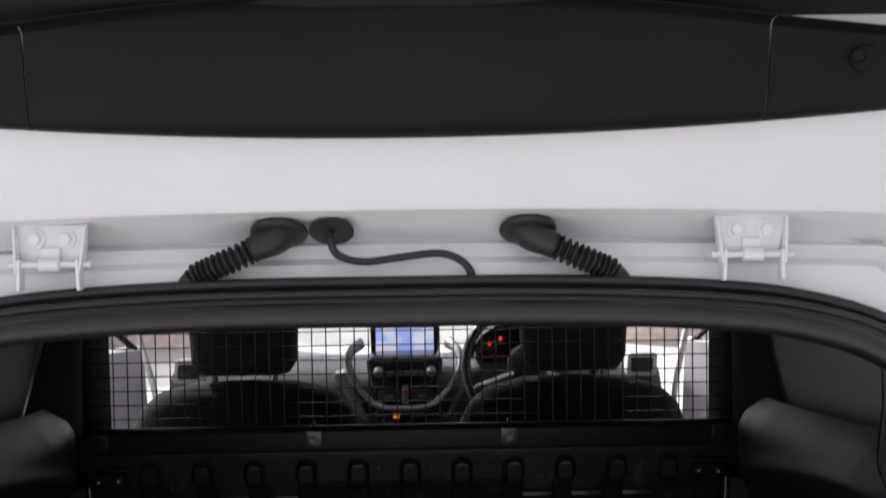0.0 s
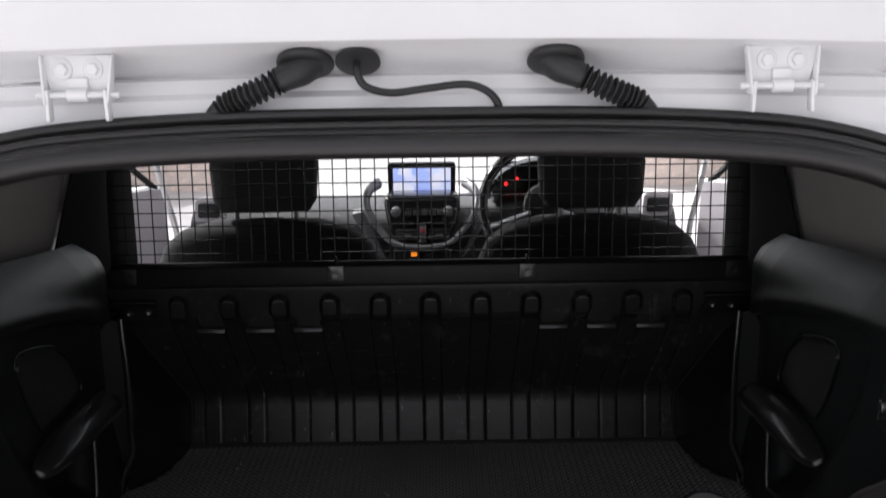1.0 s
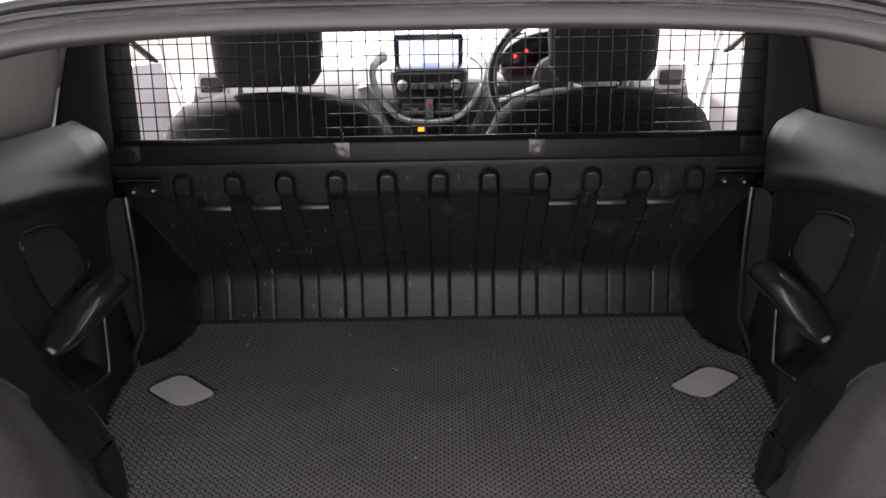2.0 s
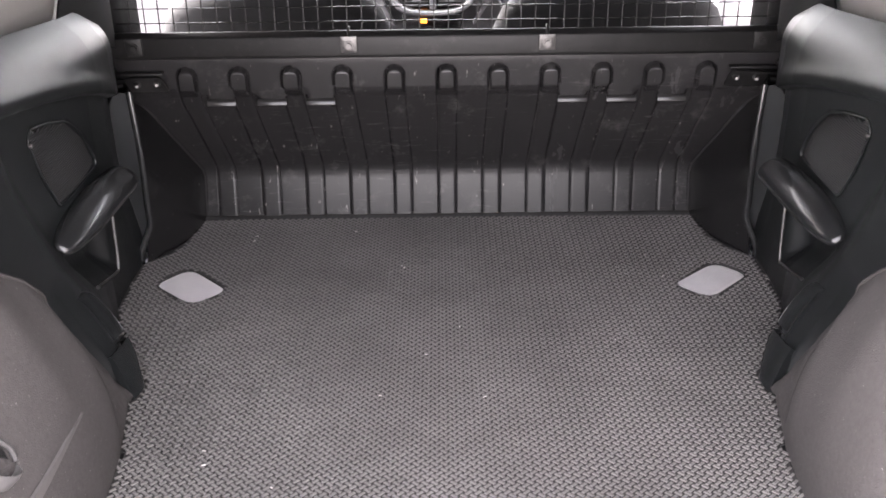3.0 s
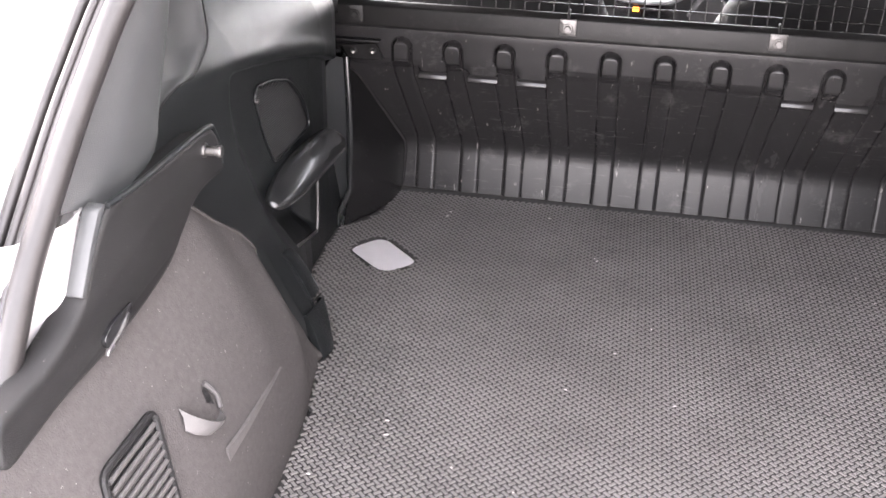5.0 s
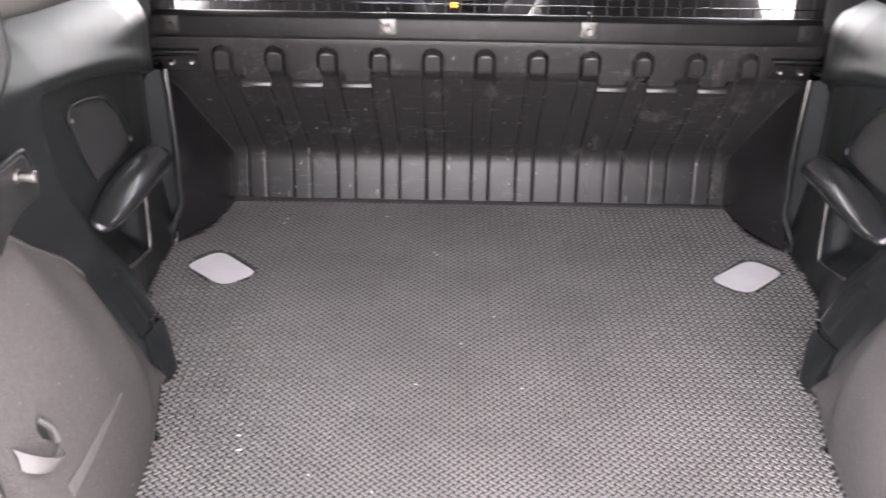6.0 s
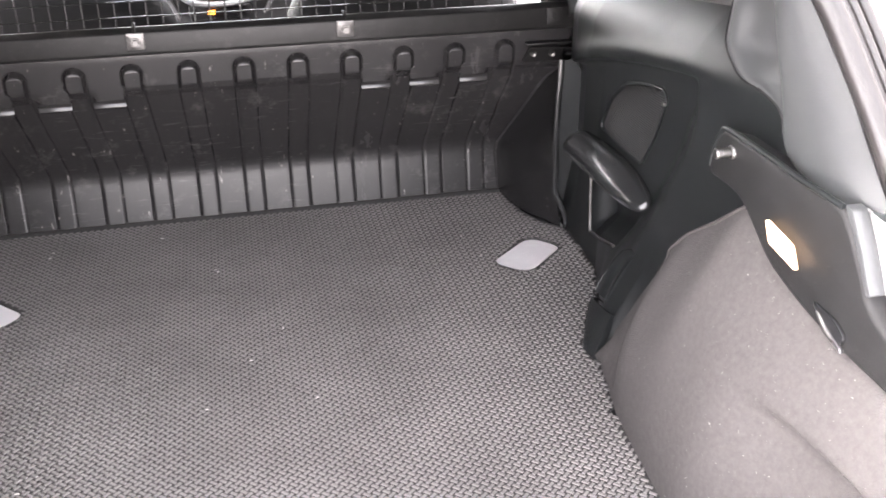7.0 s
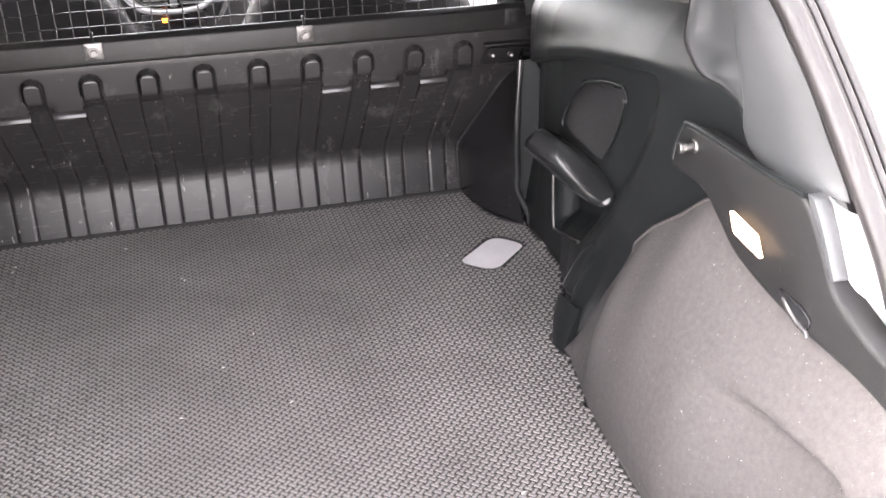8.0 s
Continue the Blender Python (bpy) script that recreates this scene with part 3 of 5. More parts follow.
def quarter_trim(side):
    q = thing("quarter_trim", "black moulded rear quarter trim with armrest and speaker grille", "trim panel", group="side trims")
    ys, vs = np.linspace(0.24, 1.118, 230), np.linspace(0, 1, 170)
    part("panel", mirrored(skin([[Vector((quarter_x(y, z), y, z)) for z in -0.006 + (quarter_top(y) + 0.006) * vs] for y in ys]), side), SOFT_TRIM, q, "soft black moulded panel", angle=70)
    # the armrest pad: a broad top turned up and inwards, leaf shaped in plan
    rings = []
    for k in range(49):
        f = k / 48
        y = 0.992 - 0.312 * f
        r = math.sqrt(1 - (1 - f / 0.10) ** 2) if f < 0.10 else max(1 - ((f - 0.10) / 0.90) ** 6, 0.0) ** 0.5
        bow = math.sin(math.pi * min(max(f, 0), 1))
        cx, cz = 0.584 + 0.018 * f, 0.231 - 0.004 * f + 0.008 * bow
        w, h = 0.033 * (0.2 + 0.8 * r) * (0.84 + 0.16 * bow), 0.017 * (0.15 + 0.85 * r)
        ring = []
        for a in np.linspace(0, 2 * math.pi, 44, endpoint=False):
            u, v = -w * math.cos(a), h * math.copysign(abs(math.sin(a)) ** 0.85, math.sin(a))
            ring.append(Vector((cx + 0.80 * u - 0.60 * v, y, cz + 0.60 * u + 0.80 * v)))
        rings.append(ring)
    rest = skin(rings, close=True)
    rest.verts.ensure_lookup_table()
    n = len(rings[0])
    rest.faces.new(rest.verts[:n])
    rest.faces.new(rest.verts[-n:])
    bmesh.ops.recalc_face_normals(rest, faces=rest.faces)
    part("armrest", mirrored(rest, side), PAD, q, "padded black armrest", angle=75)
    part("pocket_rib", mirrored(tube([(0.617, 0.965, 0.165), (0.615, 0.948, 0.068), (0.614, 0.925, 0.061), (0.598, 0.790, 0.104)], 0.0035, 8, 24), side), GLOSS, q, "rounded pocket edge")
    # the speaker grille, a fine pressed mesh of level ridges
    ridges = []
    for k in range(38):
        z = 0.271 + k * 0.0040
        inner = [y for y in np.linspace(0.66, 0.95, 141) if inside((y, z), GRILLE) < -0.004]
        if len(inner) > 2:
            a, c = inner[0], inner[-1]
            bow = [Vector((quarter_x(y, z) - 0.0016 - 0.005 * math.sin(math.pi * (y - a) / (c - a)), y, z)) for y in np.linspace(a, c, 7)]
            ridges.append(sweep(bow, lambda i, n: [(0, -0.0012), (0.0016, 0), (0, 0.0012), (-0.0016, 0)]))
    part("speaker_grille", mirrored(joined(*ridges), side), GRID, q, "fine ridged black speaker grille", smooth=False)
    edge = [Vector((min(quarter_x(y + a, z + c) for a, c in ((0, 0), (0.008, 0), (-0.008, 0), (0, 0.008), (0, -0.008))) - 0.0005, y, z)) for y, z in rounded(GRILLE, 0.03, 5)]
    part("grille_rim", mirrored(sweep(edge + [edge[0]], lambda i, n: circle(0.0020, 8), up=(1, 0, 0), caps=False), side), SOFT_TRIM, q, "raised grille rim")
    part("clip", mirrored(rod((0.612, 0.668, 0.404), (0.606, 0.668, 0.404), 0.004, 10, 0.001), side), ZINC, q, "small bright clip")
    gap = skin([[Vector((0.600, 1.106, z)), Vector((0.608, 1.110, z)), Vector((quarter_x(1.118, z) + 0.003, 1.121, z))] for z in np.linspace(0.01, 0.345, 12)], 0.002)
    part("front_return", mirrored(gap, side), PILLAR_GREY, q, "grey return beside the bulkhead flange")
    # the step cover over the trim's foot: two curved plates with a joint, each with a raised front band
    fore = curve([(0.588, 0.672, 0.156), (0.577, 0.700, 0.138), (0.553, 0.713, 0.086), (0.527, 0.697, 0.043), (0.504, 0.652, 0.014), (0.498, 0.640, 0.001)], 40)
    back = curve([(0.588, 0.612, 0.160), (0.572, 0.612, 0.140), (0.550, 0.606, 0.098), (0.530, 0.600, 0.060), (0.512, 0.596, 0.022), (0.506, 0.594, 0.001)], 40)
    for lo, hi, part_way in ((2, 20, 0.40), (21, 40, 0.80)):
        rows = []
        for a, c in list(zip(fore, back))[lo:hi]:
            c = a.lerp(c, part_way)
            rows.append([a + Vector((0.010, 0.008, -0.005)), a + Vector((0.001, 0.002, 0.0)), a + Vector((-0.004, 0, 0.002)), a.lerp(c, 0.12) + Vector((-0.006, 0, 0.003)), a.lerp(c, 0.85) + Vector((-0.006, 0, 0.003)), c + Vector((-0.004, 0, 0.002)), c + Vector((0.006, 0, -0.003))])
        plate = part("step_cover", mirrored(skin(rows, 0.002), side), SOFT_TRIM, q, "black plastic step cover", angle=35)
        edge = [row[2] for row in rows]
        # Added glossy bead that draws the bright highlight along this edge.
        part("cover_edge", mirrored(tube(edge, 0.0009, 6), side), PAD, plate, "glossy bead added for the edge highlight")
    joint = [a + (c - a) * f + Vector((-0.004, 0, 0.002)) for a, c in [(fore[20], back[20])] for f in (0.0, 0.2, 0.40)]
    part("cover_joint", mirrored(tube(joint, 0.0014, 6), side), PIANO, q, "thin black joint in the step cover")
    return q


for s in (1, -1):
    quarter_trim(s)


# ---- hatch opening: pillar trims, painted corners and seal ----
SEAL_LINE = [(0.0, 0.330, 0.762), (0.18, 0.330, 0.761), (0.34, 0.328, 0.754), (0.44, 0.324, 0.742), (0.52, 0.310, 0.716), (0.572, 0.272, 0.664), (0.595, 0.205, 0.580), (0.606, 0.135, 0.498), (0.616, 0.060, 0.400), (0.620, 0.0, 0.28), (0.61, -0.04, 0.12), (0.585, -0.07, 0.01)]


def hatch_seal():
    t = thing("hatch_seal", "black ribbed rubber weather seal round the load opening", "door seal")
    right = curve(SEAL_LINE, 60)
    line = [Vector((-p.x, p.y, p.z)) for p in reversed(right[1:])] + right
    mid = Vector((0, 0.16, 0.35))

    def lobe(name, out, back, r, squash, label):
        path = []
        for k, p in enumerate(line):
            d = (line[min(k + 1, len(line) - 1)] - line[max(k - 1, 0)]).normalized()
            away = d.cross(Vector((0, -0.85, 0.53)).normalized())
            if away.dot(p - mid) < 0:
                away = -away
            away.normalize()
            rear = away.cross(d)
            if rear.y > 0:
                rear = -rear
            path.append(p + away * out + rear * back)
        ring = circle(r, 14)
        part(name, sweep(path, lambda k, n: [(a, b * squash) for a, b in ring]), SEAL, t, label, angle=80)
    lobe("bulb", 0.002, 0.009, 0.0135, 1.0, "thick hollow rubber bulb")
    lobe("lip", 0.0268, 0.009, 0.0050, 1.0, "middle sealing lip")
    lobe("outer_lip", 0.0450, 0.0, 0.0066, 1.0, "thin outer lip")
    lobe("carrier", 0.0355, -0.008, 0.0060, 1.0, "gripping carrier in the groove")
    lobe("backing", 0.016, -0.012, 0.013, 1.9, "flat rubber foot")
    return t


hatch_seal()


def pillar(side):
    """The trim from the hatch's upper corner down to the parcel shelf support."""
    t = thing("rear_pillar_trim", "dark grey plastic rear pillar cover beside the load opening", "trim panel", group="side trims")
    front = curve([(0.640, 0.66, 0.78), (0.632, 0.56, 0.70), (0.616, 0.505, 0.64), (0.603, 0.482, 0.597), (0.599, 0.480, 0.553), (0.597, 0.453, 0.531), (0.596, 0.424, 0.520), (0.596, 0.388, 0.521), (0.596, 0.346, 0.515), (0.596, 0.323, 0.506), (0.596, 0.315, 0.491), (0.596, 0.298, 0.473), (0.596, 0.264, 0.461), (0.597, 0.219, 0.458), (0.600, 0.174, 0.456), (0.604, 0.134, 0.459)], 64)
    step = curve([(0.580, 0.42, 0.80), (0.578, 0.375, 0.70), (0.577, 0.352, 0.655), (0.577, 0.341, 0.625), (0.578, 0.331, 0.598), (0.580, 0.322, 0.572), (0.582, 0.315, 0.550), (0.585, 0.312, 0.530), (0.588, 0.311, 0.512), (0.589, 0.308, 0.497), (0.589, 0.303, 0.486), (0.588, 0.286, 0.472), (0.588, 0.252, 0.463), (0.590, 0.210, 0.460), (0.597, 0.170, 0.458), (0.604, 0.132, 0.460)], 64)
    rear = curve([(0.500, 0.345, 0.735), (0.555, 0.318, 0.690), (0.578, 0.285, 0.655), (0.592, 0.245, 0.605), (0.600, 0.205, 0.560), (0.606, 0.175, 0.520), (0.610, 0.150, 0.490), (0.612, 0.135, 0.470), (0.613, 0.128, 0.456)], 64)
    rows = []
    for a, b, c in zip(front, step, rear):
        gap = min((a - b).length / 0.10, 1.0)
        cup = gap * ease(0.545, 0.585, b.z)
        foot = b + Vector((0.002 + 0.024 * gap, 0.006 * gap, 0))
        wide = min((b - c).length * 8, 1)
        rows.append(curve([a, a.lerp(foot, 0.12) + Vector((-0.003 * gap, 0, 0)), a.lerp(foot, 0.35) + Vector((0.002 * gap + 0.012 * cup, 0, 0)), a.lerp(foot, 0.8) + Vector((0.004 * gap + 0.016 * cup, 0, 0)), foot], 16) + [foot.lerp(b, 0.5) + Vector((0, -0.001 * gap, 0)), b.lerp(foot, 0.14)] + curve([b + Vector((-0.0005, -0.003, 0)), b.lerp(c, 0.3) + Vector((-0.007 * wide, 0, 0.001)), b.lerp(c, 0.68) + Vector((-0.010 * wide, 0, 0.002)), c], 14))
    part("cover", mirrored(skin(rows[:-5], 0.003), side), PILLAR_GREY, t, "smooth dark grey cover", angle=70)
    lip = [p + Vector((-0.003, 0, 0)) for p in front]
    part("seam", mirrored(sweep(lip, lambda k, n: circle(0.0024, 6)), side), LINING, t, "thin black joint")
    return t


def rear_corner(side):
    """The painted body return beside and below the support."""
    name = "corner_right" if side > 0 else "corner_left"
    rows = []
    for f in np.linspace(0, 1, 12):
        z = 0.466 - 0.486 * f
        y = 0.128 - 0.13 * f
        rows.append(curve([(0.650, y + 0.10, z), (0.604, y + 0.03, z), (0.5945, y - 0.005, z), (0.602, y - 0.020, z - 0.003), (0.616, y - 0.032, z - 0.006), (0.640, y - 0.06, z - 0.01), (0.74, y - 0.08, z - 0.01)], 20))
    c = part(name, mirrored(skin(rows, 0.003), side), PALE)
    tagged(c, "pale painted body corner beside the load opening", "wall", kind="structure")


def shelf_support(side):
    t = thing("shelf_support", "black plastic parcel shelf support with a metal pivot pin", "shelf support", group="shelf supports")
    body = [(0.425, 0.396), (0.421, 0.428), (0.409, 0.456), (0.392, 0.468), (0.300, 0.470), (0.150, 0.470), (0.128, 0.448), (0.104, 0.414), (0.086, 0.384), (0.02, 0.352), (-0.06, 0.345), (-0.06, 0.29), (0.045, 0.311), (0.105, 0.317), (0.17, 0.329), (0.22, 0.341), (0.262, 0.352), (0.300, 0.376), (0.335, 0.396), (0.37, 0.400)]
    bm = slab(rounded(body, 0.022, 4), "x", 0.562, 0.635, 0.007, 3)
    for v in bm.verts:
        if v.co.x > 0.60:
            v.co.x -= 0.036 * ease(0.26, 0.18, v.co.y)
            v.co.z -= 0.020 * ease(0.43, 0.46, v.co.z)
        v.co.x += 0.022 * ease(0.25, -0.06, v.co.y)
    part("body", mirrored(bm, side), TRIM, t, "black grained plastic moulding", angle=50)
    pin = joined(rod((0.566, 0.371, 0.4455), (0.560, 0.371, 0.4455), 0.0092, 18, 0.0015), rod((0.560, 0.371, 0.4455), (0.548, 0.371, 0.4455), 0.0062, 16, 0.0008), rod((0.548, 0.371, 0.4455), (0.540, 0.371, 0.4455), 0.0074, 16, 0.0015))
    part("pivot_pin", mirrored(pin, side), ZINC, t, "dull metal pivot pin")
    cap = slab(rounded([(0.152, 0.4730), (0.138, 0.4715), (0.116, 0.4450), (0.085, 0.4000), (0.092, 0.396), (0.124, 0.440), (0.148, 0.466)], 0.004), "x", 0.572, 0.590, 0.003, 2)
    part("end_cap", mirrored(cap, side), PILLAR_GREY, t, "smooth grey end block")
    bead = curve([(0.566, 0.4245, 0.408), (0.566, 0.4215, 0.430), (0.566, 0.408, 0.456), (0.566, 0.390, 0.4670), (0.566, 0.30, 0.4695), (0.5665, 0.22, 0.4695), (0.571, 0.152, 0.4695)], 36)
    part("edge_bead", mirrored(sweep(bead, lambda k, n: circle(0.0036, 8)), side), SOFT_TRIM, t, "rounded raised edge", angle=80)
    ring = [(0.580, 0.166, 0.347), (0.5705, 0.158, 0.342), (0.5680, 0.142, 0.334), (0.5680, 0.124, 0.3275), (0.572, 0.114, 0.327), (0.582, 0.110, 0.331)]
    part("lashing_eye", mirrored(tube(ring, 0.0034, 10, 30), side), ZINC, t, "bright metal lashing eye")
    tongue = slab(rounded([(0.132, 0.333), (0.108, 0.327), (0.104, 0.321), (0.128, 0.326)], 0.002), "x", 0.5655, 0.5700, 0.001)
    part("eye_tongue", mirrored(tongue, side), CHROME, t, "bright flat metal tongue")
    cup = slab(rounded([(0.168, 0.352), (0.164, 0.336), (0.110, 0.325), (0.106, 0.340), (0.125, 0.349)], 0.006), "x", 0.5675, 0.574, 0.001)
    part("eye_recess", mirrored(cup, side), PIANO, t, "dark recess behind the eye")
    if side > 0:
        lens = slab(rounded([(0.271, 0.402), (0.213, 0.396), (0.197, 0.372), (0.257, 0.378)], 0.004), "x", 0.5585, 0.564, 0.0015)
        part("load_lamp", lens, LAMP, t, "lit warm white load lamp")
    return t


for s in (1, -1):
    pillar(s)
    rear_corner(s)
    shelf_support(s)


# ---- wheel arch carpets ----
ARCH_Y = [-0.1, -0.02, 0.045, 0.105, 0.17, 0.22, 0.29, 0.335, 0.355, 0.37, 0.41, 0.47, 0.51, 0.54, 0.575, 0.60, 0.612]
ARCH_Z = [0.315, 0.318, 0.324, 0.330, 0.342, 0.354, 0.372, 0.3785, 0.3745, 0.364, 0.330, 0.284, 0.240, 0.196, 0.118, 0.045, 0.004]


def arch_point(y, f, side):
    """A point of the felt cover: f runs from the floor to its upper edge."""
    xb = table(y, [0, 0.25, 0.36, 0.46, 0.575, 0.595], [0.467, 0.471, 0.475, 0.483, 0.505, 0.513])
    zt = table(y, ARCH_Y, ARCH_Z)
    xt = table(y, [-0.1, 0.1, 0.3, 0.42, 0.55, 0.62], [0.600, 0.594, 0.586, 0.580, 0.556, 0.514])
    z = -0.006 + (zt + 0.006) * f
    x = xb + (xt - xb) * (0.25 * f + 0.75 * f * f)
    x -= 0.014 * math.sin(math.pi * f) * ease(-0.02, 0.25, y)
    # the thinner flap ahead of the padded part
    x += 0.013 * ease(0.486, 0.506, y) * ease(0.250, 0.205, z) * ease(0.004, 0.06, z)
    if side > 0:
        # the hollow behind the wheel housing
        x += 0.038 * ease(0.231, 0.205, z) * ease(0.24, 0.07, y) * ease(-0.05, 0.02, y) * ease(0.0, 0.07, z)
    return Vector((x, y, z))


def on_arch(y, z):
    """The place on the left hand felt cover at that length and height."""
    p = arch_point(y, min(max((z + 0.006) / (table(y, ARCH_Y, ARCH_Z) + 0.006), 0), 1), -1)
    return Vector((-p.x, y, z))


def arch_carpet(side):
    t = thing("wheel_arch_cover", "grey felt carpet cover over the wheel arch" + (" with hook and vent" if side < 0 else ""), "trim panel", group="wheel arch covers")
    ys = np.concatenate([np.linspace(-0.10, 0.50, 60), np.linspace(0.505, 0.612, 30)])
    rows = [[arch_point(y, f, side) for f in np.linspace(0, 1, 44)] for y in ys]
    rim = [row + [row[-1] + Vector((0.005, 0.003, 0.003)), row[-1] + Vector((0.045, 0.010, -0.004))] for row in rows]
    part("felt", mirrored(skin(rim), side), CARPET, t, "dusty grey felt", angle=70)
    front = [row[-1] + Vector((0.001, 0.002, 0.001)) for row in rows[34:]]
    part("edge_binding", mirrored(sweep(front, lambda k, n: circle(0.0028, 6)), side), CARPET, t, "rolled felt edge")
    if side < 0:
        strip = curve([on_arch(y, z) + Vector((0.0006, 0, 0)) for y, z in ((0.376, 0.141), (0.31, 0.143), (0.245, 0.142), (0.190, 0.140))], 18)
        part("pressed_strip", sweep(strip, lambda k, n: [(-0.001 - 0.010 * k / n, -0.0015), (0.001 + 0.010 * k / n, -0.0015), (0.0006 + 0.009 * k / n, 0.0022), (-0.0006 - 0.009 * k / n, 0.0022)], up=(1, 0, 0)), PRESSED, t, "pressed strip in the felt")
    return t


for s in (1, -1):
    arch_carpet(s)


def bag_hook():
    """The hook moulded on the felt: a shallow pale cup, with a narrow slot above it."""
    t = thing("bag_hook", "grey plastic bag hook on the felt wheel arch cover", "hook")
    rows = []
    for f in np.linspace(0, 1, 11):
        bow = math.sin(math.pi * f) ** 0.6
        brim = on_arch(0.153 + 0.056 * f, 0.228 - 0.036 * f - 0.010 * bow) + Vector((0.003 + 0.017 * bow, -0.006 * bow, 0))
        foot = on_arch(0.148 + 0.036 * f, 0.206 - 0.022 * f - 0.004 * bow) + Vector((0.002 + 0.008 * bow, -0.003 * bow, 0))
        rows.append([brim, brim.lerp(foot, 0.4) + Vector((0.002, 0, 0)), foot, foot + Vector((-0.012, 0.004, -0.004))])
    part("cup", skin(rows, 0.0025), DOOR_GREY, t, "pale grey cup")
    part("stem", tube([on_arch(0.209, 0.194) + Vector((0.004, 0, 0)), on_arch(0.212, 0.210) + Vector((0.005, 0, 0)), on_arch(0.205, 0.228) + Vector((0.003, 0, 0))], 0.0032, 8, 12), DOOR_GREY, t, "thin moulded stem")
    hole = bmesh.new()
    hole.faces.new([hole.verts.new(on_arch(y, z) + Vector((0.0015, 0, 0))) for y, z in ((0.196, 0.208), (0.205, 0.200), (0.2065, 0.212), (0.203, 0.223), (0.198, 0.222))])
    part("slot", hole, TRIM, t, "dark slot")
    return t


DOOR_GREY = material("mid_grey_plastic", (0.062, 0.059, 0.059), 0.5, grain=0.3, stains=0.1)
bag_hook()


def vent_grille():
    t = thing("vent_grille", "dark grey slatted air vent in the felt cover", "vent")
    ring = rounded([(0.122, 0.246), (0.020, 0.238), (-0.035, 0.105), (0.072, 0.112)], 0.012)
    edge = [on_arch(y, z) + Vector((0.003, 0, 0)) for y, z in ring]
    part("frame", sweep(edge + [edge[0]], lambda i, n: circle(0.0045, 8), up=(1, 0, 0), caps=False), TRIM, t, "black vent frame")
    back = bmesh.new()
    back.faces.new([back.verts.new(on_arch(y, z) + Vector((0.0015, 0, 0))) for y, z in ring])
    part("backing", back, TRIM, t)
    for k in range(14):
        f = (k + 0.7) / 14.4
        a, c = (0.118 - 0.048 * f, 0.242 - 0.130 * f), (0.022 - 0.054 * f, 0.235 - 0.130 * f)
        pts = [on_arch(a[0] + (c[0] - a[0]) * q, a[1] + (c[1] - a[1]) * q) + Vector((0.0035, 0, 0)) for q in (0.02, 0.35, 0.65, 0.97)]
        part("slat", sweep(pts, lambda i, n: circle(0.0030, 8)), DOOR_GREY, t)
    return t


vent_grille()


# ---- tailgate, hinges and harness boots ----
LIFT = radians(28)


def gate(s, x=0.0, off=0.0):
    """A place on the raised rear window: s metres from its upper edge, off metres below it."""
    return Vector((x, 0.268 - s * math.cos(LIFT) - off * math.sin(LIFT), 1.082 + s * math.sin(LIFT) - off * math.cos(LIFT)))


def crown(x):
    """The bow of the roof's rear edge across the car."""
    return 0.014 * (x / 0.6) ** 2


